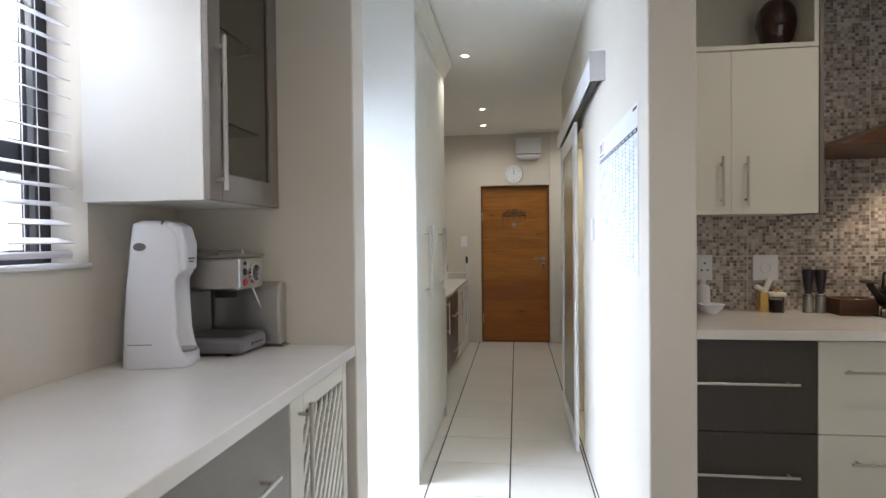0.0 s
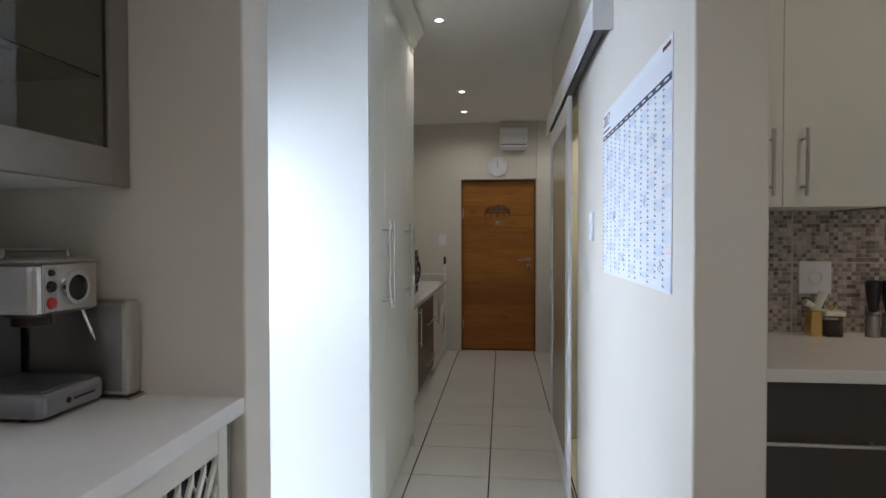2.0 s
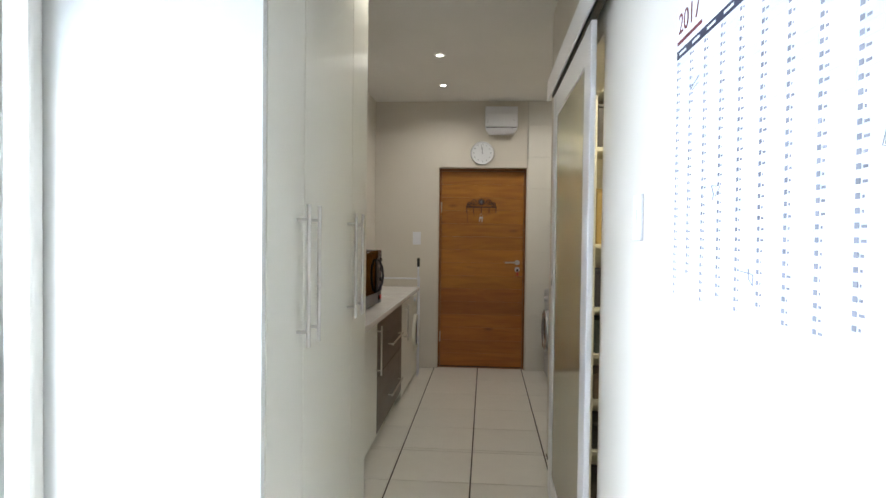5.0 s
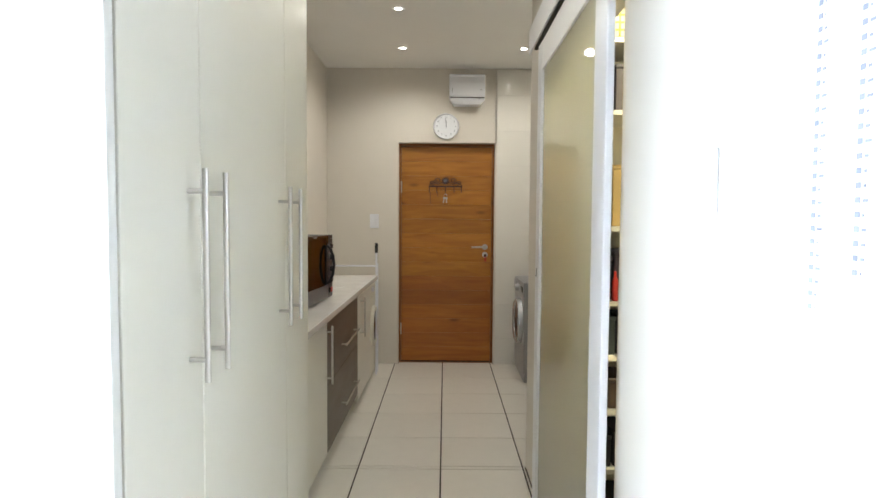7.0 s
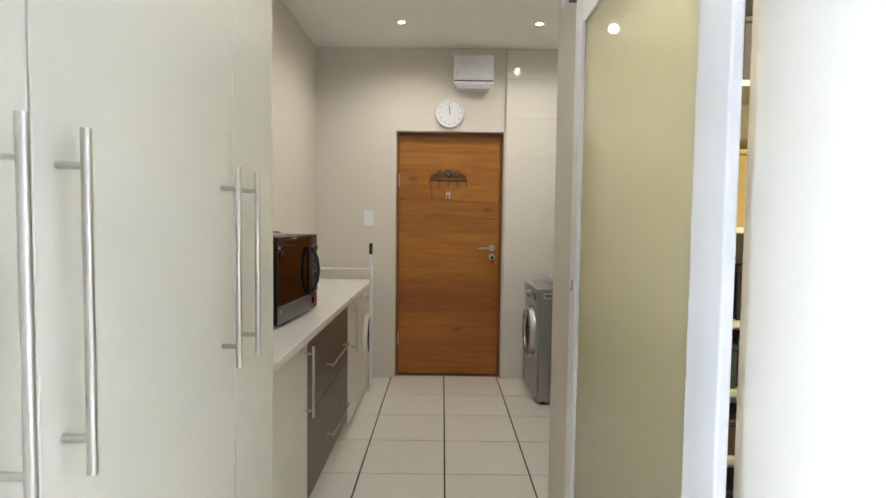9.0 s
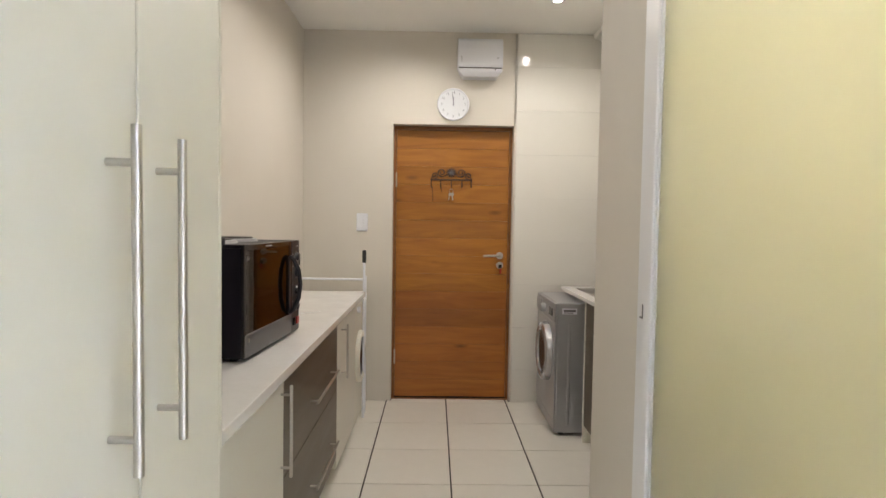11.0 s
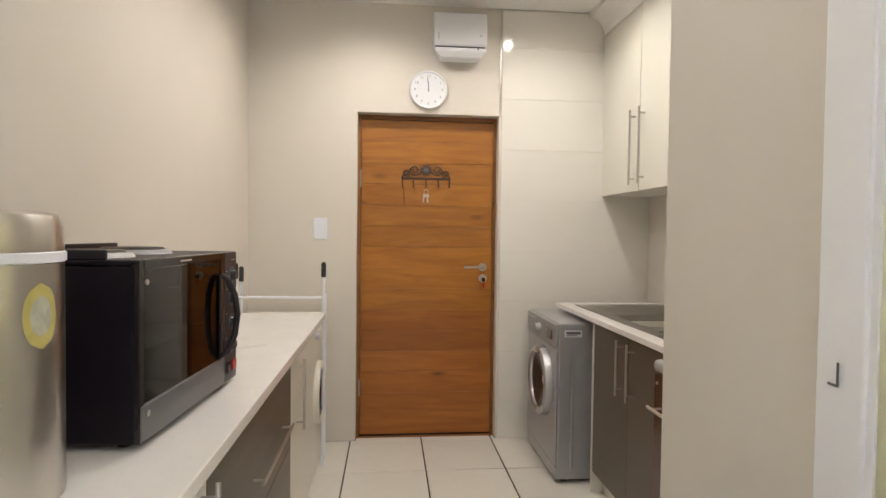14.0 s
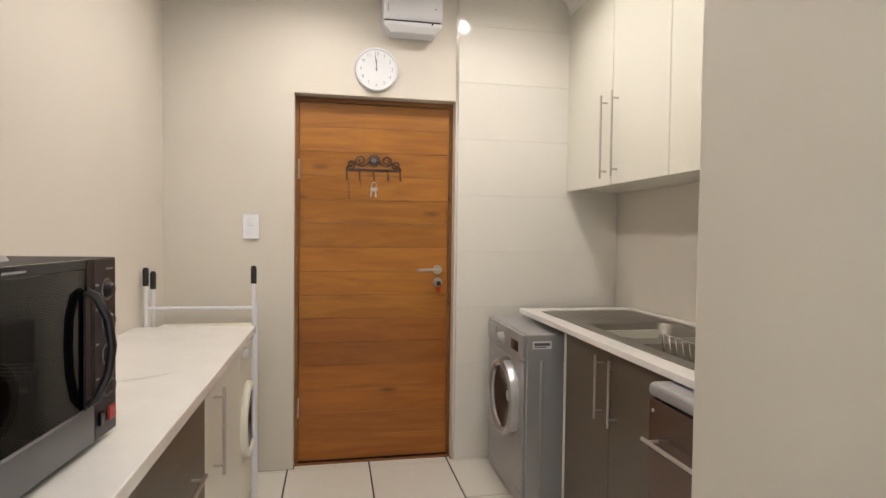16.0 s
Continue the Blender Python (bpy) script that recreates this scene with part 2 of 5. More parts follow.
PAPER = mat("paper", (0.76, 0.78, 0.82), 0.7, vary=0.02)
INK = mat("ink", (0.24, 0.25, 0.30), 0.7)
NAVY = mat("navy_ink", (0.03, 0.035, 0.07), 0.6)
BLUE_INK = mat("pale_blue_ink", (0.64, 0.70, 0.79), 0.7)
PINK_INK = mat("pink_ink", (0.80, 0.64, 0.64), 0.7)
LINE_INK = mat("grey_ink", (0.60, 0.62, 0.66), 0.7)
RED_INK = mat("maroon_ink", (0.16, 0.03, 0.04), 0.6)
GLASS = glass("clear_glass")
SMOKE = glass("bronze_glass", (0.70, 0.68, 0.58))
OVENGL = glass("oven_glass", (0.20, 0.185, 0.175))
OVENBLACK = mat("oven_enamel", (0.006, 0.004, 0.008), 0.45, vary=0.2, spec=0.25)
FROST = glass("frosted_glass", (0.93, 0.94, 0.86), 0.35, 0.72, (0.85, 0.86, 0.80))
LAMP_ON = glow("lamp_face", (1.0, 0.93, 0.80), 14)


# ---------------------------------------------------------------- building blocks
ORIGIN = {}


def box(x0, x1, y0, y1, z0, z1, bev=0.0, seg=1):
    bm = bmesh.new()
    bmesh.ops.create_cube(bm, size=1.0)
    x0, x1, y0, y1, z0, z1 = min(x0, x1), max(x0, x1), min(y0, y1), max(y0, y1), min(z0, z1), max(z0, z1)
    for v in bm.verts:
        v.co = Vector(((x0 + x1) / 2 + v.co.x * (x1 - x0), (y0 + y1) / 2 + v.co.y * (y1 - y0), (z0 + z1) / 2 + v.co.z * (z1 - z0)))
    if bev:
        bmesh.ops.bevel(bm, geom=bm.edges[:], offset=bev, segments=seg, affect="EDGES", profile=0.5)
    return bm


def join(*bms):
    out = bmesh.new()
    for b in bms:
        me = bpy.data.meshes.new("tmp")
        b.to_mesh(me)
        b.free()
        out.from_mesh(me)
        bpy.data.meshes.remove(me)
    return out


def rod(p0, p1, r, seg=12, r2=None):
    p0, p1 = Vector(p0), Vector(p1)
    d = p1 - p0
    bm = bmesh.new()
    bmesh.ops.create_cone(bm, cap_ends=True, segments=seg, radius1=r, radius2=r if r2 is None else r2, depth=d.length)
    m = Matrix.Translation((p0 + p1) / 2) @ d.to_track_quat("Z", "Y").to_matrix().to_4x4()
    bmesh.ops.transform(bm, matrix=m, verts=bm.verts)
    smooth(bm)
    return bm


def smooth(bm, limit=0.6):
    for f in bm.faces:
        f.smooth = True
    for e in bm.edges:
        if len(e.link_faces) == 2 and e.calc_face_angle(0) > limit:
            e.smooth = False
    return bm


def tube(points, r, seg=8):
    pts = [Vector(p) for p in points]
    bm = bmesh.new()
    rings = []
    up = None
    for i, p in enumerate(pts):
        d = (pts[min(i + 1, len(pts) - 1)] - pts[max(i - 1, 0)]).normalized()
        if up is None:
            up = d.orthogonal().normalized()
        up = (up - d * up.dot(d)).normalized()
        side = d.cross(up)
        rings.append([bm.verts.new(p + r * (math.cos(a) * up + math.sin(a) * side)) for a in [2 * math.pi * k / seg for k in range(seg)]])
    for a, b in zip(rings, rings[1:]):
        for k in range(seg):
            bm.faces.new((a[k], a[(k + 1) % seg], b[(k + 1) % seg], b[k]))
    bm.faces.new(rings[0][::-1])
    bm.faces.new(rings[-1])
    return smooth(bm)


def lathe(profile, seg=28, m=None):
    """A turned shape round z from (radius, height) pairs."""
    bm = bmesh.new()
    rings = []
    for r, z in profile:
        rings.append([bm.verts.new((r * math.cos(2 * math.pi * k / seg), r * math.sin(2 * math.pi * k / seg), z)) for k in range(seg)] if r > 1e-5 else [bm.verts.new((0, 0, z))])
    for a, b in zip(rings, rings[1:]):
        for k in range(seg):
            q = [a[k % len(a)], a[(k + 1) % len(a)], b[(k + 1) % len(b)], b[k % len(b)]]
            q = list(dict.fromkeys(q))
            if len(q) > 2:
                bm.faces.new(q)
    bmesh.ops.recalc_face_normals(bm, faces=bm.faces[:])
    if m is not None:
        bmesh.ops.transform(bm, matrix=m, verts=bm.verts)
    return smooth(bm)


def prism(outline, axis, a, b, bev=0.0):
    """An outline of (u, v) pairs pushed along an axis from a to b; u, v are the other two axes in order."""
    bm = bmesh.new()

    def at(u, v, w):
        return {"x": (w, u, v), "y": (u, w, v), "z": (u, v, w)}[axis]
    lo = [bm.verts.new(at(u, v, a)) for u, v in outline]
    hi = [bm.verts.new(at(u, v, b)) for u, v in outline]
    n = len(outline)
    bm.faces.new(lo)
    bm.faces.new(hi[::-1])
    for k in range(n):
        bm.faces.new((lo[k], hi[k], hi[(k + 1) % n], lo[(k + 1) % n]))
    bmesh.ops.recalc_face_normals(bm, faces=bm.faces[:])
    if bev:
        bmesh.ops.bevel(bm, geom=bm.edges[:], offset=bev, segments=2, affect="EDGES", profile=0.5)
    return bm


def moved(bm, m):
    bmesh.ops.transform(bm, matrix=m, verts=bm.verts)
    return bm


def thing(name, at, label, category, group="", kind=""):
    e = new(name)
    e.empty_display_size = 0.05
    e.location = at
    ORIGIN[e] = Vector(at)
    return tagged(e, label, category, group, kind)


def part(name, bm, material, parent, label="", kind=""):
    o = ORIGIN[parent]
    bmesh.ops.translate(bm, verts=bm.verts, vec=-o)
    me = bpy.data.meshes.new(name)
    bm.to_mesh(me)
    bm.free()
    me.materials.append(material)
    ob = new(name, me)
    ob.parent = parent
    ORIGIN[ob] = o
    return tagged(ob, label, kind=kind)


def solid(name, bm, material, label, category, group="", kind="", at=(0, 0, 0)):
    """One plain mesh as a thing of its own."""
    bmesh.ops.translate(bm, verts=bm.verts, vec=-Vector(at))
    me = bpy.data.meshes.new(name)
    bm.to_mesh(me)
    bm.free()
    me.materials.append(material)
    ob = new(name, me)
    ob.location = at
    ORIGIN[ob] = Vector(at)
    return tagged(ob, label, category, group, kind)


def words(text, size, m, depth=0.0006):
    cu = bpy.data.curves.new("words", "FONT")
    cu.body, cu.size, cu.extrude = text, size, depth
    cu.align_x, cu.align_y = "CENTER", "CENTER"
    ob = bpy.data.objects.new("words", cu)
    me = bpy.data.meshes.new_from_object(ob)
    bm = bmesh.new()
    bm.from_mesh(me)
    bpy.data.objects.remove(ob)
    bpy.data.meshes.remove(me)
    bpy.data.curves.remove(cu)
    return moved(bm, m)


def bar_handle(p0, p1, n, r=0.006, off=0.034, inset=0.035):
    """A straight bar on two posts; p0 and p1 lie on the front's face and n points out of it."""
    p0, p1, n = Vector(p0), Vector(p1), Vector(n)
    d = (p1 - p0).normalized()
    a, b = p0 + n * off, p1 + n * off
    return join(rod(a, b, r, 14), rod(p0 + d * inset - n * 0.001, p0 + d * inset + n * off, r * 0.8, 10), rod(p1 - d * inset - n * 0.001, p1 - d * inset + n * off, r * 0.8, 10))


def arc(cx, cy, r, a0, a1, n):
    return [(cx + r * math.cos(radians(a0 + (a1 - a0) * k / n)), cy + r * math.sin(radians(a0 + (a1 - a0) * k / n))) for k in range(n + 1)]


# ---------------------------------------------------------------- the setting
def wall(name, bm, material=None):
    return solid(name, bm, material or WALL, "", "wall", kind="structure")


# kitchen's outer wall with its window opening
WY0, WY1, WZ0, WZ1 = 0.12, 1.495, 1.292, 2.30
wall("wall_kitchen_outer", join(box(-1.26, -1.0, -2.6, WY0, 0, CEIL), box(-1.26, -1.0, WY1, 1.92, 0, CEIL), box(-1.26, -1.0, WY0, WY1, 0, WZ0), box(-1.26, -1.0, WY0, WY1, WZ1, CEIL)))
# partition with a rounded end beside the passage
wall("wall_partition", box(-1.26, -0.346, 1.92, 2.06, 0, CEIL, 0.006, 2))
# passage's outer wall with the yard door's opening
DY0, DY1, DZ, NIB = 2.20, 3.172, 2.09, 3.05
wall("wall_passage_outer", join(box(-1.28, -1.0, 2.06, DY0, 0, CEIL), box(-1.28, -1.0, DY1, 4.41, 0, CEIL), box(-1.28, -1.0, DY0, DY1, DZ, CEIL), box(-0.998, -0.92, NIB, 3.099, 0, CEIL, 0.012, 3)), WHITE_WALL)
wall("wall_scullery_outer", box(-1.28, -0.92, 4.41, 7.5, 0, CEIL))
# end wall with the wooden door's opening
EX0, EX1, EZ = -0.259, 0.631, 2.058
wall("wall_end", join(box(-1.28, EX0, 7.5, 7.70, 0, CEIL), box(EX1, 1.80, 7.5, 7.70, 0, CEIL), box(EX0, EX1, 7.5, 7.70, EZ, CEIL)))
wall("wall_behind_door", box(-0.6, 1.0, 7.95, 8.05, 0, CEIL))
# passage wall with the pantry's opening
PY0, PY1, PZ = 3.704, 4.58, 2.06
wall("wall_passage_inner", join(box(0.622, 0.77, 1.906, PY0, 0, CEIL, 0.006, 2), box(0.622, 0.77, PY1, 5.275, 0, CEIL, 0.006, 2), box(0.622, 0.77, PY0, PY1, PZ, CEIL)))
wall("wall_scullery_inner", box(1.63, 1.80, 5.125, 7.5, 0, CEIL))
wall("wall_pantry_far", box(0.77, 1.63, 5.125, 5.275, 0, CEIL), PANTRY)
wall("wall_pantry_side", box(1.80, 1.95, 3.10, 5.125, 0, CEIL), PANTRY)
wall("wall_kitchen_back", box(0.77, 4.3, 2.98, 3.10, 0, CEIL))
wall("wall_kitchen_side", box(4.3, 4.45, -2.6, 3.10, 0, CEIL))
# rear wall out of view; its gap is added to admit the fill lamp
wall("wall_kitchen_terrace", join(box(-1.30, 0.3, -2.75, -2.6, 0, CEIL), box(2.9, 4.45, -2.75, -2.6, 0, CEIL), box(0.3, 2.9, -2.75, -2.6, 2.1, CEIL)))
solid("ceiling", box(-1.30, 4.45, -2.75, 8.05, CEIL, CEIL + 0.2), CEILING, "", "ceiling", kind="structure")
floor = solid("floor", box(-1.30, 4.45, -2.75, 8.05, -0.15, -0.006), GROUT, "cream ceramic floor tiles with dark grout lines", "floor", kind="structure")
# yard outside
solid("ground", box(-60, 60, -60, 60, -0.4, -0.16), PAVING, "", "ground", kind="structure")
# unseen wall, added as a sunlit reflector facing the door and window
solid("yard_wall", box(-4.2, -4.0, -6, 10, -0.16, 2.6), OUTWALL, "pale plastered wall added outside to bounce sunlight indoors", "wall", kind="structure")

# metal trim where the paint meets the wall tiles
solid("trim", box(0.632, 0.6355, 7.486, 7.4995, EZ, CEIL - 0.01), STEEL, "", "trim", kind="structure")

# ---------------------------------------------------------------- wooden back door
door = thing("door_1", (0.186, 7.54, 0), "closed orange-brown hardwood door of horizontal planks", "door", kind="structure")
part("door_frame", join(box(EX0 + 0.001, EX0 + 0.026, 7.53, 7.62, 0, EZ - 0.001, 0.003), box(EX1 - 0.026, EX1 - 0.001, 7.53, 7.62, 0, EZ - 0.001, 0.003), box(EX0 + 0.026, EX1 - 0.026, 7.53, 7.62, EZ - 0.027, EZ - 0.001, 0.003)), FRAMEWOOD, door, "dark wooden door frame")
LX0, LX1 = EX0 + 0.028, EX1 - 0.028
zs = [0.01 + 2.017 * k / 15 for k in range(16)]
for z0, z1 in zip(zs, zs[1:]):
    part("plank", box(LX0, LX1, 7.535, 7.575, z0 + 0.0004, z1 - 0.0004, 0.0012), DOORWOOD if z1 > 0.86 else DOORWOOD_RED, door)
part("hinge", join(rod((LX0 - 0.002, 7.532, 1.60), (LX0 - 0.002, 7.532, 1.71), 0.006, 10)), STEEL, door)
part("hinge", join(rod((LX0 - 0.002, 7.532, 0.26), (LX0 - 0.002, 7.532, 0.37), 0.006, 10)), STEEL, door)
hx, hz = 0.545, 1.095
part("door_handle", join(rod((hx, 7.536, hz), (hx, 7.526, hz), 0.026, 24), rod((hx, 7.53, hz), (hx, 7.485, hz), 0.009, 12), tube([(hx, 7.487, hz), (hx - 0.03, 7.485, hz + 0.001), (hx - 0.09, 7.485, hz), (hx - 0.125, 7.488, hz - 0.002)], 0.0085, 10)), STEEL, door, "brushed steel lever handle")
part("keyhole_plate", join(rod((hx + 0.002, 7.536, hz - 0.073), (hx + 0.002, 7.527, hz - 0.073), 0.026, 24)), STEEL, door)
part("key", join(rod((hx + 0.002, 7.528, hz - 0.073), (hx + 0.002, 7.50, hz - 0.073), 0.005, 8), box(hx - 0.010, hx + 0.014, 7.494, 7.50, hz - 0.092, hz - 0.066, 0.004)), IRON, door)
door_tag = solid("key_tag", join(box(hx + 0.001, hx + 0.016, 7.49, 7.498, hz - 0.135, hz - 0.095, 0.004), tube([(hx + 0.006, 7.496, hz - 0.09), (hx + 0.008, 7.493, hz - 0.097)], 0.002, 6)), RED, "red plastic key tag hanging from the lock", "key tag")
part("threshold", box(EX0 + 0.002, EX1 - 0.002, 7.502, 7.529, -0.004, 0.002, 0.0005), FRAMEWOOD, door)
# the door stands back in its reveal, and what hangs on it with it
BACK = 0.045
door.location.y += BACK
door.scale.x = 1.012
door_tag.location.y += BACK

# ---------------------------------------------------------------- yard door, black aluminium and glass
yd = thing("door_2", (-1.15, 2.67, 0), "closed black aluminium glazed door to the yard", "door", kind="structure")
X0, X1 = -1.19, -1.13
part("door_frame", join(box(X0, X1, DY0, DY0 + 0.045, 0, DZ, 0.003), box(X0, X1, DY1 - 0.03, DY1, 0, DZ, 0.003), box(X0, X1, DY0 + 0.045, DY1 - 0.03, DZ - 0.045, DZ, 0.003)), ALU_B, yd)
LY0, LY1 = DY0 + 0.048, DY1 - 0.033
part("stile", box(X0 + 0.008, X1 + 0.006, LY1 - 0.10, LY1, 0.012, DZ - 0.048, 0.004), ALU_B, yd)
part("stile", box(X0 + 0.008, X1 + 0.006, LY0, LY0 + 0.10, 0.012, DZ - 0.048, 0.004), ALU_B, yd)
for z0, z1 in ((0.012, 0.12), (0.90, 1.035), (DZ - 0.15, DZ - 0.048)):
    part("rail", box(X0 + 0.010, X1 + 0.004, LY0 + 0.10, LY1 - 0.10, z0, z1, 0.003), ALU_B, yd)
for z0, z1 in ((0.12, 0.90), (1.035, DZ - 0.15)):
    p = part("pane", box(-1.163, -1.157, LY0 + 0.1, LY1 - 0.1, z0, z1), GLASS, yd)
    p.visible_shadow = False
part("handle_plate", box(X1 + 0.006, X1 + 0.014, LY1 - 0.072, LY1 - 0.040, 0.885, 1.115, 0.003), STEEL, yd, "silver handle plate")
part("lever", join(rod((X1 + 0.012, LY1 - 0.056, 1.03), (X1 + 0.055, LY1 - 0.056, 1.03), 0.011, 12), tube([(X1 + 0.055, LY1 - 0.052, 1.03), (X1 + 0.058, LY1 - 0.10, 1.028), (X1 + 0.055, LY1 - 0.165, 1.022)], 0.010, 10)), PLASTW, yd)
part("key", join(rod((X1 + 0.012, LY1 - 0.056, 0.93), (X1 + 0.045, LY1 - 0.056, 0.93), 0.007, 10), box(X1 + 0.04, X1 + 0.046, LY1 - 0.07, LY1 - 0.03, 0.918, 0.942, 0.004)), STEEL, yd)
solid("key_tag", join(box(X1 + 0.036, X1 + 0.048, LY1 - 0.036, LY1 - 0.018, 0.865, 0.918, 0.004), tube([(X1 + 0.043, LY1 - 0.03, 0.93), (X1 + 0.043, LY1 - 0.027, 0.915)], 0.002, 6)), RED, "red plastic key tag on the yard door's key", "key tag")

# ---------------------------------------------------------------- kitchen window and blind
win = thing("window_1", (-1.2, 0.85, WZ0), "black steel window with small panes", "window", kind="structure")
part("window_frame", join(box(-1.165, -1.115, WY0, WY0 + 0.05, WZ0, WZ1, 0.003), box(-1.165, -1.115, WY1 - 0.05, WY1, WZ0, WZ1, 0.003), box(-1.165, -1.115, WY0 + 0.05, WY1 - 0.05, WZ0, WZ0 + 0.05, 0.003), box(-1.165, -1.115, WY0 + 0.05, WY1 - 0.05, WZ1 - 0.05, WZ1, 0.003)), ALU_B, win)
for y in (0.62, 1.09):
    part("mullion", box(-1.160, -1.120, y - 0.022, y + 0.022, WZ0 + 0.05, WZ1 - 0.05, 0.003), ALU_B, win)
part("transom", box(-1.157, -1.123, WY0 + 0.05, WY1 - 0.05, 1.55, 1.64, 0.003), ALU_B, win)
part("casement", join(box(-1.125, -1.110, 1.405, 1.418, WZ0 + 0.05, WZ1 - 0.05, 0.003)), ALU_B, win)
p = part("pane", box(-1.143, -1.137, WY0 + 0.05, WY1 - 0.05, WZ0 + 0.05, WZ1 - 0.05), GLASS, win)
p.visible_shadow = False
part("window_sill", box(-1.115, -0.985, WY0 + 0.002, WY1 - 0.002, WZ0 - 0.001, WZ0 + 0.012, 0.003), PLASTW, win)
blind = thing("venetian_blind", (-1.1, 0.85, WZ1), "white wooden venetian blind, lowered with open slats", "blind")
part("headrail", box(-1.080, -1.020, WY0 + 0.02, WY1 - 0.02, WZ1 - 0.055, WZ1 - 0.002, 0.004), PLASTW, blind)
n_slats = 18
for k in range(n_slats):
    z = WZ0 + 0.075 + k * (WZ1 - 0.08 - WZ0 - 0.075) / (n_slats - 1)
    part("slat", moved(box(-0.027, 0.027, WY0 + 0.025, WY1 - 0.025, -0.0014, 0.0014), pose(-1.050, 0, z, 0, 16, 0)), PLASTW, blind)
part("bottom_rail", box(-1.075, -1.025, WY0 + 0.025, WY1 - 0.025, WZ0 + 0.028, WZ0 + 0.046, 0.004), PLASTW, blind)
for y in (0.35, 0.85, 1.36):
    part("cord", join(rod((-1.028, y, WZ0 + 0.03), (-1.028, y, WZ1 - 0.03), 0.0012, 6), rod((-1.072, y, WZ0 + 0.03), (-1.072, y, WZ1 - 0.03), 0.0012, 6)), PLASTW, blind)

# ---------------------------------------------------------------- tall cupboards
FX = -0.338
ups = (1, 0, 0)


def tall_unit(y0, y1, pulls, label):
    u = thing("tall_cupboard", (-0.66, (y0 + y1) / 2, 0), label, "cupboard", "tall cupboards in the passage")
    part("body", box(-0.995, FX - 0.022, y0 + 0.001, y1 - 0.001, 0.0, 2.60), LACQ, u)
    d = part("door", box(FX - 0.02, FX, y0 + 0.0022, y1 - 0.0022, 0.095, 2.52, 0.0014), LACQ, u)
    for h in pulls:
        part("handle", bar_handle((FX, h, 1.013), (FX, h, 1.441), ups, 0.0065, 0.036, 0.045), STEEL, d, "brushed steel bar handle")
    return u


tall_unit(3.125, 3.425, (3.363,), "narrow cream lacquered tall cupboard with a steel bar handle")
tall_unit(3.425, 4.052, (3.468, 3.980), "wide cream lacquered tall cupboard with two steel bar handles")
u2 = tall_unit(4.052, 4.333, (4.103,), "cream lacquered tall cupboard beside the scullery counter")
part("side_panel", box(-0.9, FX - 0.001, 4.334, 4.350, 0, 2.66, 0.0015), LACQ, u2)
solid("end_panel", box(-0.998, FX - 0.002, 3.10, 3.123, 0, 2.685, 0.0015), GLOSSW, "white end panel of the tall cupboards, lit by the yard door", "panel")
cor = [(FX - 0.03, 2.60), (FX + 0.004, 2.60), (FX + 0.012, 2.612), (FX + 0.016, 2.63), (FX + 0.03, 2.65), (FX + 0.052, 2.675), (FX + 0.06, 2.69), (FX + 0.06, 2.712), (FX - 0.03, 2.712)]
solid("cornice", prism(cor, "y", 3.12, 4.39), LACQ, "cream moulded cornice on the tall cupboards", "moulding")

# ---------------------------------------------------------------- sliding pantry door
tr = thing("door_track", (0.59, 3.8, 2.15), "white aluminium sliding-door track on the wall", "track")
part("pelmet", join(prism([(0.549, 2.095), (0.556, 2.095), (0.556, 2.20), (0.575, 2.228), (0.6215, 2.228), (0.6215, 2.236), (0.572, 2.236), (0.549, 2.206)], "y", 2.77, 4.86)), ALU_W, tr)
part("end_cap", box(0.550, 0.6215, 2.764, 2.770, 2.095, 2.235, 0.001), ALU_W, tr)
part("rail", box(0.572, 0.600, 2.775, 4.85, 2.115, 2.16, 0.002), ALU_B, tr)
sd = thing("sliding_door", (0.585, 4.16, 0.01), "white aluminium sliding door with frosted glass, nearly closed", "door")
SX0, SX1, SY0, SY1, SZ0, SZ1 = 0.566, 0.587, 3.652, 4.70, 0.012, 2.085
part("stile", box(SX0, SX1, SY0, SY0 + 0.118, SZ0, SZ1, 0.004, 2), ALU_W, sd)
part("stile", box(SX0, SX1, SY1 - 0.085, SY1, SZ0, SZ1, 0.004, 2), ALU_W, sd)
part("rail", box(SX0 + 0.002, SX1 - 0.002, SY0 + 0.118, SY1 - 0.085, SZ1 - 0.12, SZ1, 0.003), ALU_W, sd)
part("rail", box(SX0 + 0.002, SX1 - 0.002, SY0 + 0.118, SY1 - 0.085, SZ0, SZ0 + 0.12, 0.003), ALU_W, sd)
part("glazing_bead", join(box(SX0 + 0.006, SX0 + 0.012, SY0 + 0.118, SY0 + 0.130, SZ0 + 0.12, SZ1 - 0.12), box(SX0 + 0.006, SX0 + 0.012, SY1 - 0.097, SY1 - 0.085, SZ0 + 0.12, SZ1 - 0.12)), ALU_W, sd)
part("pane", box(0.576, 0.581, SY0 + 0.118, SY1 - 0.085, SZ0 + 0.12, SZ1 - 0.12), FROST, sd, "frosted glass glowing yellow from the pantry")
part("latch", join(box(SX0 - 0.003, SX0 - 0.0005, 4.655, 4.659, 1.105, 1.14, 0.001), box(SX0 - 0.003, SX0 - 0.0005, 4.655, 4.675, 1.105, 1.109, 0.001)), SILVER_D, sd)


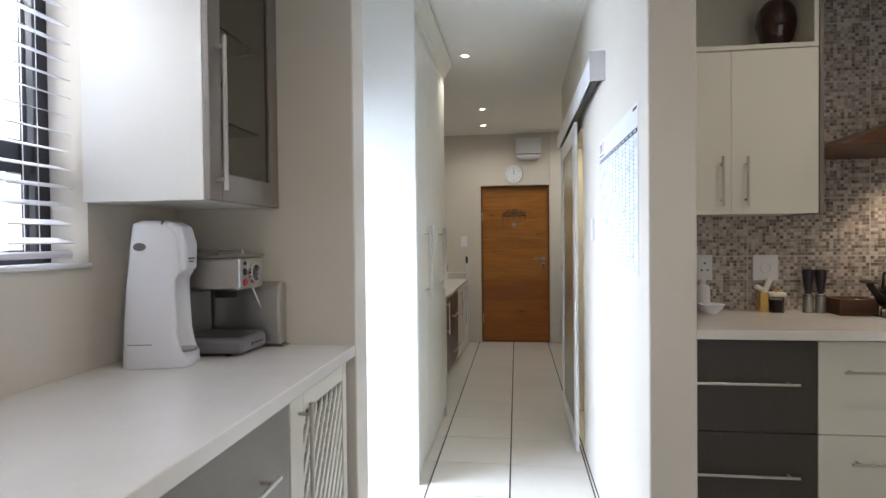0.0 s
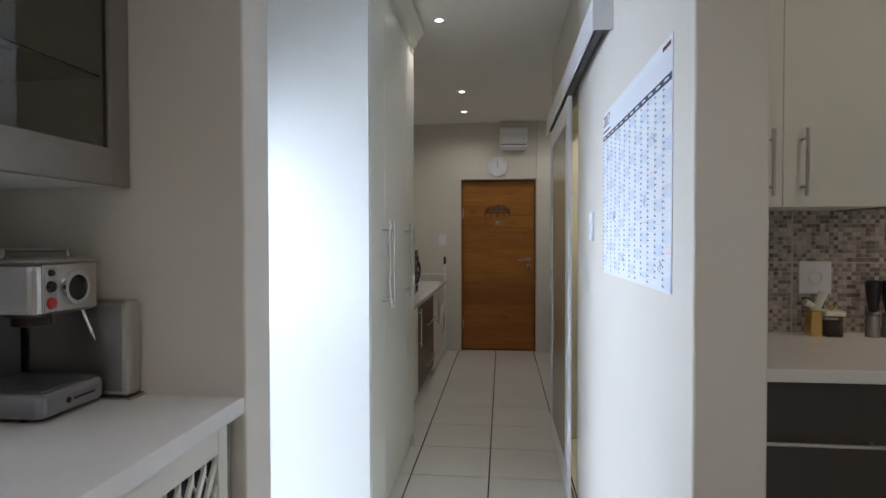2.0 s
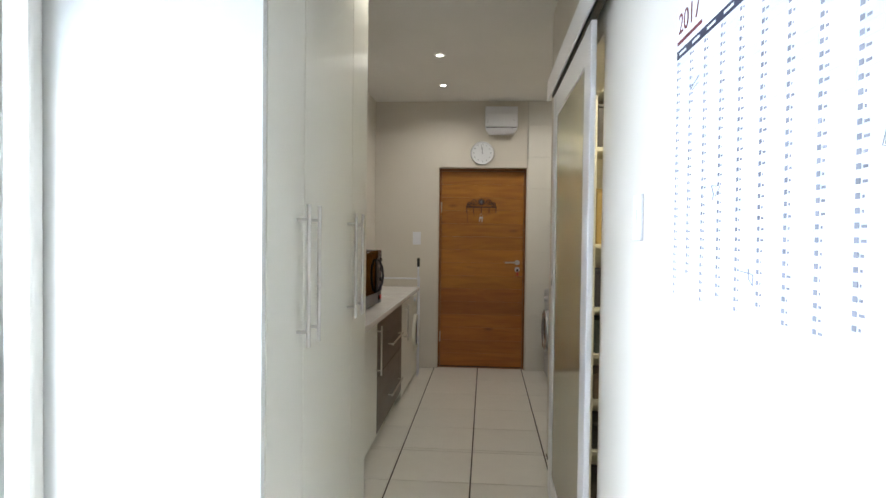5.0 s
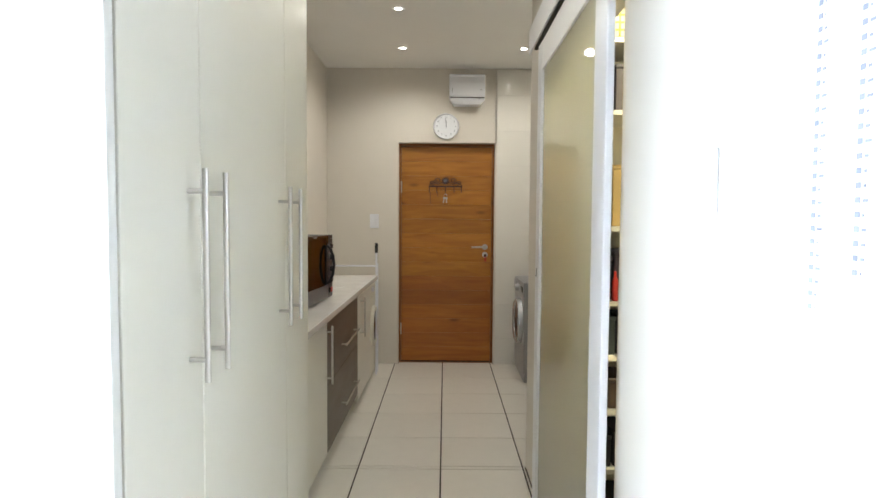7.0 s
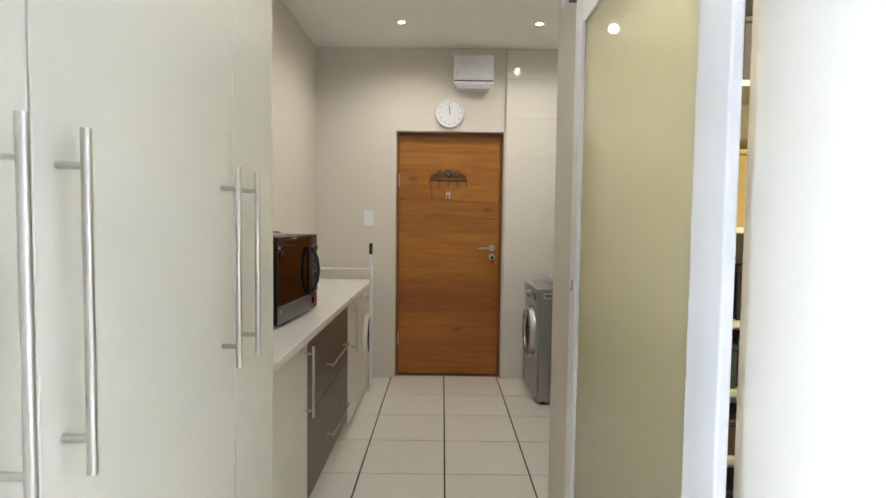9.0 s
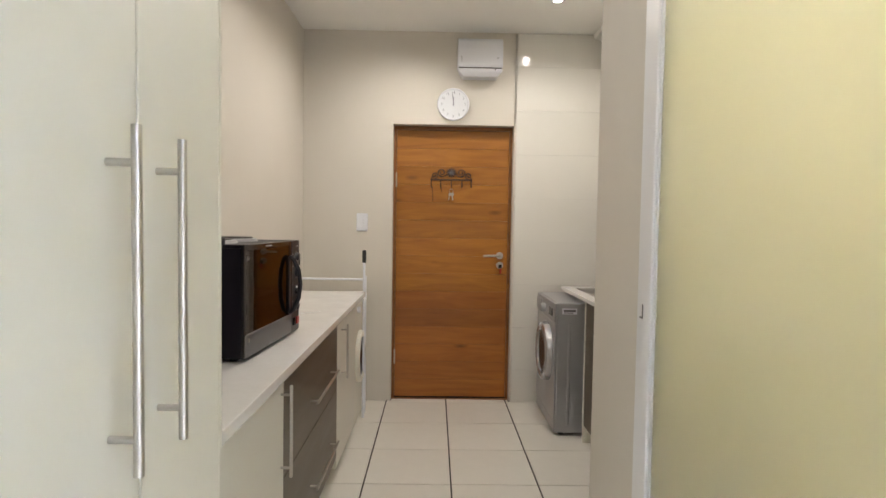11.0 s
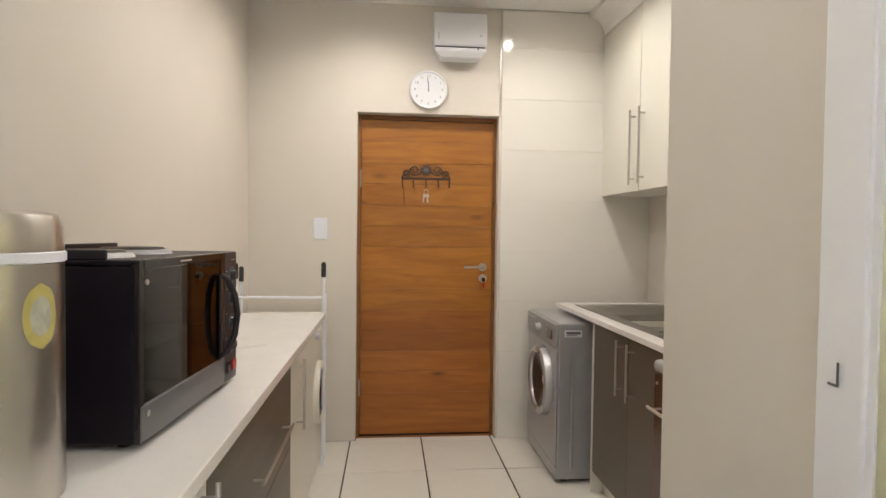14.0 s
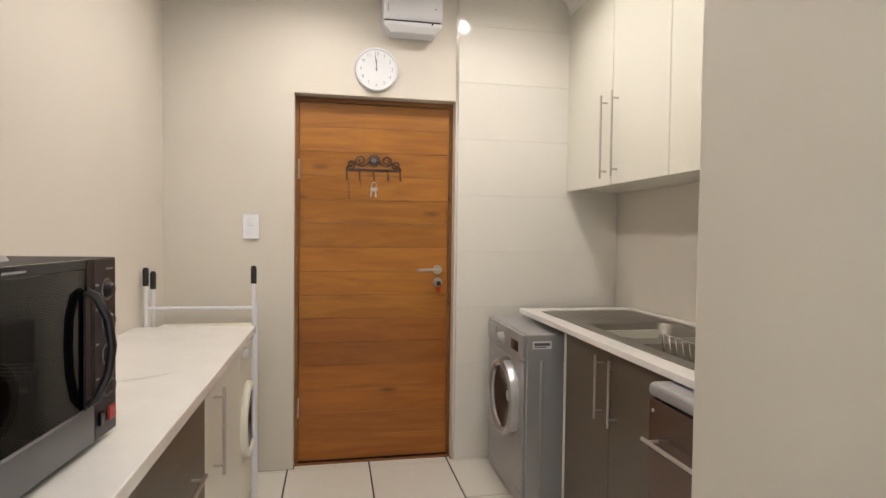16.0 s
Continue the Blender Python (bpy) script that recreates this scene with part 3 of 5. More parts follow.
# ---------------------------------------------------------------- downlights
# the kitchen fittings are placed out of view
for sx, sy in SPOTS + UNSEEN_KITCHEN_SPOTS:
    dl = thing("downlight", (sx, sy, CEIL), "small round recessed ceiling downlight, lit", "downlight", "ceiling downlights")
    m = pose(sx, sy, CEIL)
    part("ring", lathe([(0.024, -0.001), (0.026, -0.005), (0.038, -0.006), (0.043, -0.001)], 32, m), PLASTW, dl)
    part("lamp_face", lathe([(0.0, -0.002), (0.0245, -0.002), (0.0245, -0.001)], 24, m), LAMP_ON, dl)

# ---------------------------------------------------------------- scullery, cupboard side
CX = -0.432


def base_unit(x_front, x_back, y0, y1, z_top, fronts, label, n, plinth=0.12, group="base units in the scullery"):
    s = 1 if n[0] > 0 else -1
    u = thing("base_cabinet", ((x_front + x_back) / 2, (y0 + y1) / 2, 0), label, "cabinet", group)
    part("body", box(x_back, x_front - s * 0.020, y0 + 0.001, y1 - 0.001, plinth, z_top), CARCASS, u)
    part("plinth", box(x_back, x_front - s * 0.06, y0 + 0.001, y1 - 0.001, 0, plinth), LACQ, u)
    for kind, a, b, z0, z1, m, h0, h1 in fronts:
        d = part(kind, box(x_front - s * 0.018, x_front, a + 0.0015, b - 0.0015, z0 + 0.0015, z1 - 0.0015, 0.0015), m, u)
        if h0:
            part("handle", bar_handle(h0, h1, n, 0.0055, 0.034, 0.03), STEEL, d, "brushed steel bar handle")
    return u


TOPL = 0.872
base_unit(CX, -0.915, 4.405, 5.14, 0.835, [("door", 4.405, 5.14, 0.12, 0.83, LACQ, (CX, 5.105, 0.50), (CX, 5.105, 0.80))], "cream base cabinet under the white scullery counter", ups)
base_unit(CX, -0.915, 5.14, 6.16, 0.835, [("drawer", 5.14, 6.16, 0.48, 0.83, TAUPE, (CX, 5.52, 0.61), (CX, 6.02, 0.61)), ("drawer", 5.14, 6.16, 0.12, 0.48, TAUPE, (CX, 5.52, 0.26), (CX, 6.02, 0.26))], "dark taupe drawer cabinet under the white scullery counter", ups)
base_unit(CX, -0.915, 6.16, 6.80, 0.835, [("door", 6.16, 6.80, 0.06, 0.83, LACQ, (CX, 6.285, 0.50), (CX, 6.285, 0.79))], "cream base cabinet beside the white tumble dryer", ups)
solid("worktop", box(-0.918, -0.397, 4.405, 7.05, 0.838, TOPL, 0.003, 2), QUARTZ, "white quartz worktop along the scullery wall", "worktop")

# white front-loading machine at the counter's end
def round_machine(name, x_face, x_back, y0, y1, h, sgn, body, ring, centre, r, label, category, glass_mat, bulge=1.0):
    u = thing(name, ((x_face + x_back) / 2, (y0 + y1) / 2, 0), label, category)
    xb, xf = (x_back, x_face)
    part("body", box(xb, xf - sgn * 0.012, y0, y1, 0.02, h, 0.008, 2), body, u)
    part("front_panel", box(xf - sgn * 0.012, xf, y0 + 0.003, y1 - 0.003, 0.09, h - 0.13, 0.004), body, u)
    part("control_panel", box(xf - sgn * 0.012, xf + sgn * 0.004, y0 + 0.003, y1 - 0.003, h - 0.127, h - 0.004, 0.006, 2), body, u)
    part("kick_panel", box(xf - sgn * 0.02, xf - sgn * 0.004, y0 + 0.003, y1 - 0.003, 0.022, 0.087, 0.003), body, u)
    cy, cz = centre
    m = pose(xf, cy, cz, 0, 90 * sgn, 0)
    part("door_ring", lathe([(r * 0.74, 0.012 * bulge), (r * 0.78, 0.034 * bulge), (r * 0.87, 0.042 * bulge), (r * 0.97, 0.034 * bulge), (r, 0.012 * bulge), (r, -0.002)], 40, m), ring, u)
    part("door_glass", lathe([(0.0, -0.004), (r * 0.3, 0.004 * bulge), (r * 0.75, 0.026 * bulge), (r * 0.75, 0.012 * bulge), (0, -0.012)], 32, m), glass_mat, u)
    for yy in (y0 + 0.05, y1 - 0.05):
        for xx in (xf - sgn * 0.06, xb + sgn * 0.06):
            part("foot", rod((xx, yy, 0), (xx, yy, 0.024), 0.02, 12), RUBBER, u)
    return u


dry = round_machine("tumble_dryer", -0.44, -0.90, 6.825, 7.42, 0.828, 1, IVORY, IVORY, (7.05, 0.44), 0.172, "white tumble dryer with a cream door ring under the counter end", "tumble dryer", BLACKGL, 0.7)
part("knob", rod((-0.437, 6.95, 0.765), (-0.415, 6.95, 0.765), 0.02, 20), PLASTW, dry)

# folded white stand behind the counter
st = thing("folding_stand", (-0.66, 7.30, 0), "folded white steel stand with black caps against the end wall", "stand")
for x, y, top in ((-0.893, 7.13, 1.135), (-0.876, 7.18, 1.115), (-0.417, 7.12, 1.145), (-0.420, 7.22, 1.02)):
    part("tube", rod((x, y, 0.0), (x, y, top - 0.06), 0.009, 12), PLASTW, st)
    if top < 1.05:
        continue
    part("cap", lathe([(0.0, top), (0.009, top - 0.002), (0.0135, top - 0.012), (0.013, top - 0.085), (0, top - 0.085)], 14, pose(x, y, 0)), RUBBER, st, "black rubber cap")
for z in (0.945, 0.30):
    part("crossbar", rod((-0.893, 7.13, z), (-0.417, 7.12, z), 0.008, 10), PLASTW, st)
part("crossbar", rod((-0.876, 7.18, 0.60), (-0.420, 7.22, 0.60), 0.008, 10), PLASTW, st)

# ---------------------------------------------------------------- scullery, sink side
RX = 0.982
TOPR = 0.90
base_unit(RX, 1.628, 5.90, 6.70, 0.73, [("door", 6.29, 6.70, 0.11, 0.872, TAUPE, (RX, 6.345, 0.60), (RX, 6.345, 0.848)), ("door", 5.90, 6.29, 0.11, 0.872, TAUPE, (RX, 6.235, 0.60), (RX, 6.235, 0.848))], "dark taupe sink cabinet with steel bar handles", (-1, 0, 0), 0.10)
base_unit(RX, 1.628, 5.28, 5.40, 0.862, [("door", 5.28, 5.40, 0.11, 0.858, TAUPE, None, None)], "narrow dark taupe filler cabinet below the sink counter", (-1, 0, 0), 0.10)
solid("gable", box(RX - 0.003, 1.60, 6.702, 6.718, 0, 0.874, 0.001), LACQ, "cream gable panel beside the washing machine", "panel")
dw = thing("dishwasher", (1.25, 5.69, 0), "dark steel dishwasher with a rounded grey top edge and bar handle", "dishwasher")
part("body", box(1.0, 1.6, 5.402, 5.895, 0.06, 0.855), SILVER_D, dw)
part("front", box(0.905, 0.998, 5.405, 5.892, 0.10, 0.818, 0.004, 2), mat("dark_steel_front", (0.15, 0.105, 0.09), 0.22, metal=0.7, vary=0.08), dw)
part("top_edge", box(0.898, 0.998, 5.403, 5.894, 0.824, 0.868, 0.019, 4), SILVER, dw, "rounded grey control edge")
part("handle", bar_handle((0.905, 5.44, 0.70), (0.905, 5.867, 0.70), (-1, 0, 0), 0.006, 0.036, 0.03), STEEL, dw)
part("screw", rod((0.9055, 5.867, 0.785), (0.902, 5.867, 0.785), 0.006, 10), STEEL, dw)
for yy in (5.45, 5.85):
    part("foot", rod((1.05, yy, 0), (1.05, yy, 0.062), 0.02, 10), RUBBER, dw)

# worktop with two sink cut-outs
SK = [(6.36, 6.72, 1.09, 1.48), (5.93, 6.25, 1.09, 1.48)]
wt = join(box(0.958, 1.06, 5.28, 7.285, 0.877, TOPR), box(1.515, 1.629, 5.28, 7.285, 0.877, TOPR), box(1.06, 1.515, 7.12, 7.285, 0.877, TOPR), box(1.06, 1.515, 5.28, 5.90, 0.877, TOPR))
solid("worktop", wt, QUARTZ, "white worktop with an inset steel double sink", "worktop")
sink = thing("double_sink", (1.32, 6.2, TOPR), "stainless steel double sink with drainer, inset in the worktop", "sink")
rim = [box(1.035, 1.09, 5.87, 7.155, TOPR + 0.0005, TOPR + 0.004), box(1.48, 1.545, 5.87, 7.155, TOPR + 0.0005, TOPR + 0.004)]
for a, b in ((5.87, 5.93), (6.25, 6.36), (6.72, 7.155)):
    rim.append(box(1.09, 1.48, a, b, TOPR + 0.0005, TOPR + 0.004))
part("rim", join(*rim), SINKST, sink)
for k in range(6):
    part("drainer_rib", box(1.13 + k * 0.055, 1.137 + k * 0.055, 6.83, 7.10, TOPR + 0.0042, TOPR + 0.0052, 0.0004), SINKST, sink)
for y0, y1, x0, x1 in SK:
    bm = bmesh.new()
    rings = []
    for inset, z in ((0.0, TOPR + 0.003), (0.006, TOPR - 0.006), (0.016, TOPR - 0.12), (0.03, TOPR - 0.145), (0.06, TOPR - 0.15)):
        ring = []
        r = 0.06
        for cx, cy, a0 in ((x1 - inset - r, y1 - inset - r, 0), (x0 + inset + r, y1 - inset - r, 90), (x0 + inset + r, y0 + inset + r, 180), (x1 - inset - r, y0 + inset + r, 270)):
            ring += [bm.verts.new((u, v, z)) for u, v in arc(cx, cy, r, a0, a0 + 90, 5)]
        rings.append(ring)
    for a, b in zip(rings, rings[1:]):
        for k in range(len(a)):
            bm.faces.new((a[k], a[(k + 1) % len(a)], b[(k + 1) % len(a)], b[k]))
    bm.faces.new(rings[-1])
    part("bowl", smooth(bm), SINKST, sink)
    part("drain", lathe([(0, 0.004), (0.03, 0.004), (0.036, 0.0)], 20, pose((x0 + x1) / 2, (y0 + y1) / 2, TOPR - 0.149)), CHROME, sink)
tap = thing("mixer_tap", (1.575, 6.21, TOPR), "chrome mixer tap behind the double sink", "tap")
part("body", lathe([(0.0, 0.0005), (0.028, 0.0005), (0.026, 0.010), (0.019, 0.018), (0.019, 0.095), (0.027, 0.105), (0.027, 0.130), (0.020, 0.145), (0, 0.150)], 20, pose(1.575, 6.21, TOPR)), CHROME, tap)
part("spout", tube([(1.565, 6.205, 1.015), (1.52, 6.19, 1.035), (1.46, 6.17, 1.04), (1.40, 6.15, 1.02), (1.395, 6.148, 1.0)], 0.010, 10), CHROME, tap)
part("lever", tube([(1.575, 6.21, 1.045), (1.565, 6.25, 1.07), (1.55, 6.30, 1.105)], 0.006, 8), CHROME, tap)

# washing machine
wm = round_machine("washing_machine", 0.82, 1.42, 6.81, 7.41, 0.845, -1, SILVER, mat("ring_silver", (0.46, 0.46, 0.47), 0.25, metal=0.7), (7.045, 0.495), 0.195, "silver front-loading washing machine partly under the counter", "washing machine", DRUM_GLASS, 1.15)
part("knob", lathe([(0, 0.034), (0.026, 0.032), (0.032, 0.0), (0, 0)], 26, pose(0.817, 7.13, 0.772, 0, -90, 0)), SILVER, wm)
part("detergent_drawer", box(0.808, 0.817, 7.23, 7.39, 0.735, 0.82, 0.004), SILVER, wm)
part("display", box(0.811, 0.8165, 6.88, 6.98, 0.75, 0.80, 0.002), BLACKGL, wm)
part("label", box(0.862, 0.955, 6.8085, 6.8097, 0.775, 0.812), PLASTW, wm, "white maker's label")
part("label_print", join(box(0.87, 0.947, 6.8075, 6.8084, 0.79, 0.804), box(0.87, 0.93, 6.8075, 6.8084, 0.781, 0.786)), SILVER_D, wm)
for xx in (0.90, 1.02, 1.16):
    part("side_groove", box(xx, xx + 0.018, 6.803, 6.8098, 0.07, 0.72, 0.003), SILVER, wm)

# wall cabinets over the sink
UX, UZ0, UZ1 = 1.306, 1.560, 2.585


def wall_unit(y0, y1, h, label):
    u = thing("wall_cabinet", (1.47, (y0 + y1) / 2, UZ0), label, "cabinet", "wall cabinets over the sink")
    part("body", box(UX + 0.020, 1.628, y0 + 0.001, y1 - 0.001, UZ0 + 0.002, UZ1), LACQ, u)
    d = part("door", box(UX, UX + 0.018, y0 + 0.0034, y1 - 0.0034, UZ0, UZ1, 0.0018), LACQ, u)
    if h:
        part("handle", bar_handle((UX, h, 1.595), (UX, h, 2.01), (-1, 0, 0), 0.0055, 0.034, 0.035), STEEL, d, "brushed steel bar handle")
    return u


wall_unit(6.945, 7.495, 7.0, "cream wall cabinet against the tiled end wall")
wall_unit(6.45, 6.945, 6.885, "cream wall cabinet over the drainer")
wall_unit(5.88, 6.45, 5.94, "cream wall cabinet over the sink")
wall_unit(5.29, 5.88, 5.82, "cream wall cabinet over the dishwasher")
cr = [(UX + 0.02, 2.585), (UX - 0.004, 2.585)] + [(UX - 0.004 - 0.10 * (1 - math.cos(radians(a))), 2.59 + 0.105 * math.sin(radians(a))) for a in (0, 15, 30, 45, 60, 75, 90)] + [(UX - 0.108, CEIL - 0.003), (UX + 0.02, CEIL - 0.003)]
solid("cornice", prism(cr, "y", 5.29, 7.485), CEILING, "white moulded cornice above the wall cabinets", "moulding")

# ---------------------------------------------------------------- kitchen counter by the window
KT = 1.0
KX = -0.372
solid("worktop", box(-0.998, -0.348, -1.2, 1.918, KT - 0.038, KT, 0.003, 2), QUARTZ, "white quartz worktop by the kitchen window", "worktop")
for a, b in ((-1.2, 0.1), (0.1, 1.40)):
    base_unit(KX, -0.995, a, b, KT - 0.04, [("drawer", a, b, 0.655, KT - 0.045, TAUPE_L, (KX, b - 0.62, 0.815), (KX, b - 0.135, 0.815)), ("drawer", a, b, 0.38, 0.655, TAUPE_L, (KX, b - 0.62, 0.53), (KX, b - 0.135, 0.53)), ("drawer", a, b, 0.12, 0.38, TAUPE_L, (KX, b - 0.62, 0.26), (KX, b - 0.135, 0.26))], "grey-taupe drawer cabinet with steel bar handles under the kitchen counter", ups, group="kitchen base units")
lat = thing("lattice_cabinet", (-0.7, 1.65, 0), "cream cabinet with a diagonal lattice door beside the passage", "cabinet", "kitchen base units")
part("body", join(box(-0.995, KX - 0.021, 1.403, 1.418, 0.12, KT - 0.04), box(-0.995, KX - 0.021, 1.872, 1.886, 0.12, KT - 0.04), box(-0.995, KX - 0.021, 1.418, 1.872, 0.12, 0.136), box(-0.995, -0.98, 1.418, 1.872, 0.136, KT - 0.04)), LACQ, lat)
part("plinth", box(-0.995, KX - 0.06, 1.403, 1.886, 0, 0.12), LACQ, lat)
LYA, LYB, LZA, LZB = 1.495, 1.845, 0.20, 0.895
ld = part("door", join(box(KX - 0.02, KX, 1.405, LYA, 0.125, KT - 0.045, 0.002), box(KX - 0.02, KX, LYB, 1.884, 0.125, KT - 0.045, 0.002), box(KX - 0.02, KX, LYA, LYB, LZB, KT - 0.045, 0.002), box(KX - 0.02, KX, LYA, LYB, 0.125, LZA, 0.002)), LACQ, lat)
# black sheet stands for the shade inside the cabinet
part("backing", box(KX - 0.0195, KX - 0.016, LYA - 0.005, LYB + 0.005, LZA - 0.005, LZB + 0.005), BLACK, lat, "black sheet in place of the shade behind the lattice")


def lattice_strips(slope, x0, x1, pitch, width):
    out = []
    c = math.hypot(1, slope)
    lo, hi = -(LYB - LYA) * abs(slope) - 0.1, (LZB - LZA) + (LYB - LYA) * abs(slope) + 0.1
    k = lo
    while k < hi:
        pts = []
        for y in (LYA, LYB):
            z = LZA + k + slope * (y - LYA)
            pts.append((y, z))
        (ya, za), (yb, zb) = pts
        # clip to the opening
        def clip(y, z):
            if z < LZA:
                return y + (LZA - z) / slope, LZA
            if z > LZB:
                return y + (LZB - z) / slope, LZB
            return y, z
        if max(za, zb) > LZA + 0.01 and min(za, zb) < LZB - 0.01:
            (ya, za), (yb, zb) = clip(ya, za), clip(yb, zb)
            if abs(yb - ya) > 0.01:
                h = width * c / 2
                out.append(prism([(ya, max(LZA - 0.004, za - h)), (yb, max(LZA - 0.004, zb - h)), (yb, min(LZB + 0.004, zb + h)), (ya, min(LZB + 0.004, za + h))], "x", x0, x1))
        k += pitch * c
    return out


for s in lattice_strips(-1.7, KX - 0.0155, KX - 0.0105, 0.040, 0.004):
    part("lattice_strip", s, LACQ, ld)
for s in lattice_strips(1.7, KX - 0.0104, KX - 0.0045, 0.040, 0.022):
    part("lattice_strip", s, LACQ, ld)
part("handle", bar_handle((KX, 1.462, 0.60), (KX, 1.462, 0.932), ups, 0.006, 0.036, 0.03), STEEL, ld, "brushed steel bar handle")
solid("filler_strip", box(-0.40, KX - 0.004, 1.888, 1.908, 0, KT - 0.045, 0.001), TAUPE_L, "taupe filler strip between lattice cabinet and wall", "panel")

# glass-fronted wall cabinet
gc = thing("glass_cabinet", (-0.82, 1.65, 1.45), "white wall cabinet with a taupe-framed smoked glass door", "cabinet")
GX = -0.615
GZ0, GZ1 = 1.474, 2.44
part("side_panel", box(-0.998, GX - 0.022, 1.475, 1.493, GZ0, GZ1, 0.001), GLOSSW, gc, "white gloss side panel")
part("side_panel", box(-0.998, GX - 0.022, 1.900, 1.918, GZ0 - 0.004, GZ1, 0.001), GLOSSW, gc)
part("back", box(-0.998, -0.985, 1.493, 1.900, GZ0, GZ1), LACQ, gc)
part("bottom", box(-0.985, GX - 0.022, 1.493, 1.900, GZ0, GZ0 + 0.018), GLOSSW, gc)
part("top", box(-0.985, GX - 0.022, 1.493, 1.900, GZ1 - 0.018, GZ1), GLOSSW, gc)
gd = part("door", join(box(GX - 0.02, GX, 1.473, 1.535, GZ0, GZ1, 0.002), box(GX - 0.02, GX, 1.850, 1.915, GZ0, GZ1, 0.002), box(GX - 0.02, GX, 1.535, 1.850, GZ0, GZ0 + 0.08, 0.002), box(GX - 0.02, GX, 1.535, 1.850, GZ1 - 0.08, GZ1, 0.002)), TAUPE_L, gc, "taupe door frame")
part("pane", box(GX - 0.012, GX - 0.008, 1.535, 1.850, GZ0 + 0.08, GZ1 - 0.08), SMOKE, gd)
part("handle", bar_handle((GX, 1.503, 1.502), (GX, 1.503, 1.925), ups, 0.0065, 0.029, 0.03), STEEL, gd, "brushed steel bar handle")
for z in (1.72, 2.0, 2.22):
    part("glass_shelf", box(-0.98, GX - 0.06, 1.495, 1.898, z, z + 0.006), GLASS, gc)
part("hinge", box(GX - 0.05, GX - 0.021, 1.81, 1.84, 1.56, 1.575, 0.004), STEEL, gc)
wine = lathe([(0, 0.0), (0.032, 0.001), (0.033, 0.003), (0.005, 0.008), (0.004, 0.07), (0.012, 0.085), (0.036, 0.11), (0.041, 0.14), (0.034, 0.18), (0.032, 0.18), (0.038, 0.14), (0.033, 0.112), (0.008, 0.09), (0, 0.088)], 24)
wg = solid("wine_glass", wine, GLASS, "clear stemmed wine glass on a cabinet shelf", "glass", "wine glasses in the cabinet", at=(0, 0, 0))
wg.matrix_basis = pose(-0.74, 1.58, 1.7265)
for x, y, z in ((-0.74, 1.69, 1.7265), (-0.85, 1.60, 1.7265), (-0.74, 1.60, 2.0065), (-0.84, 1.70, 2.0065)):
    copy_thing(wg, pose(x, y, z))

# white drink carbonator
sm = thing("soda_maker", (-0.87, 1.57, KT), "white plastic countertop soda maker with a black lever", "soda maker")
M = pose(-0.838, 1.578, KT, 0, 0, 12) @ Matrix.Diagonal((0.95, 0.95, 0.985, 1))
levels = [(0.0, 0.098, 0.068), (0.004, 0.103, 0.071), (0.036, 0.102, 0.071), (0.046, 0.100, 0.070), (0.062, 0.094, 0.069), (0.10, 0.086, 0.068), (0.20, 0.080, 0.067), (0.255, 0.080, 0.066), (0.272, 0.087, 0.064), (0.285, 0.090, 0.063), (0.37, 0.088, 0.060), (0.40, 0.078, 0.058), (0.418, 0.060, 0.054), (0.428, 0.030, 0.044)]
b = bmesh.new()
rings = []
for z, xf, hw in levels:
    xb = -0.098 + 0.035 * (z / 0.43) ** 1.6 + (0.022 if z > 0.42 else 0)
    cx, hx_ = (xf + xb) / 2, (xf - xb) / 2
    ring = []
    for k in range(32):
        a = 2 * math.pi * k / 32
        ca, sa = math.cos(a), math.sin(a)
        hollow = 0.062 * max(0.0, 1 - (abs(sa) / 0.62) ** 4) if ca > 0 and 0.044 < z < 0.265 else 0.0
        ring.append(b.verts.new((cx + hx_ * math.copysign(abs(ca) ** 0.45, ca) - hollow, hw * math.copysign(abs(sa) ** 0.45, sa), z)))
    rings.append(ring)
for ra, rb in zip(rings, rings[1:]):
    for k in range(32):
        b.faces.new((ra[k], ra[(k + 1) % 32], rb[(k + 1) % 32], rb[k]))
b.faces.new(rings[0][::-1])
b.faces.new(rings[-1])
part("body", moved(smooth(b, 0.9), M), PLASTW, sm)
hp = prism([(0.030, 0.29), (0.094, 0.280), (0.097, 0.36), (0.082, 0.412), (0.045, 0.428), (0.033, 0.40)], "y", -0.052, 0.052, 0.008)
part("nozzle_cover", moved(hp, M), PLASTW, sm)
part("seam", moved(box(0.026, 0.031, -0.054, 0.054, 0.40, 0.4285, 0.001), M), SILVER_D, sm)
part("top_button", moved(lathe([(0, 0.436), (0.024, 0.434), (0.03, 0.427), (0, 0.427)], 20), M @ pose(-0.02, 0, -0.004)), SILVER_D, sm)
part("badge", moved(lathe([(0, 0.0012), (0.017, 0.001), (0.02, -0.002)], 28), M @ pose(-0.034, -0.0606, 0.352, 90, 0, 0) @ Matrix.Diagonal((1, 0.62, 1, 1))), SILVER_D, sm, "grey oval badge")
part("drip_tray", moved(lathe([(0, 0.0), (0.04, 0.0), (0.043, 0.006), (0, 0.006)], 24), M @ pose(0.066, 0, 0.041)), SILVER, sm)
part("print", moved(join(box(0.0955, 0.098, -0.03, 0.02, 0.315, 0.319), box(0.0955, 0.098, -0.024, 0.014, 0.305, 0.309)), M), SILVER_D, sm)
part("seam", moved(box(-0.07, 0.0, -0.0705, -0.068, 0.069, 0.071), M), SILVER_D, sm)

# espresso machine
em = thing("espresso_machine", (-0.82, 1.765, KT), "brushed steel espresso machine with a round dial", "coffee machine")
EYA, EYB, EXA, EXB = 1.683, 1.858, -0.975, -0.640
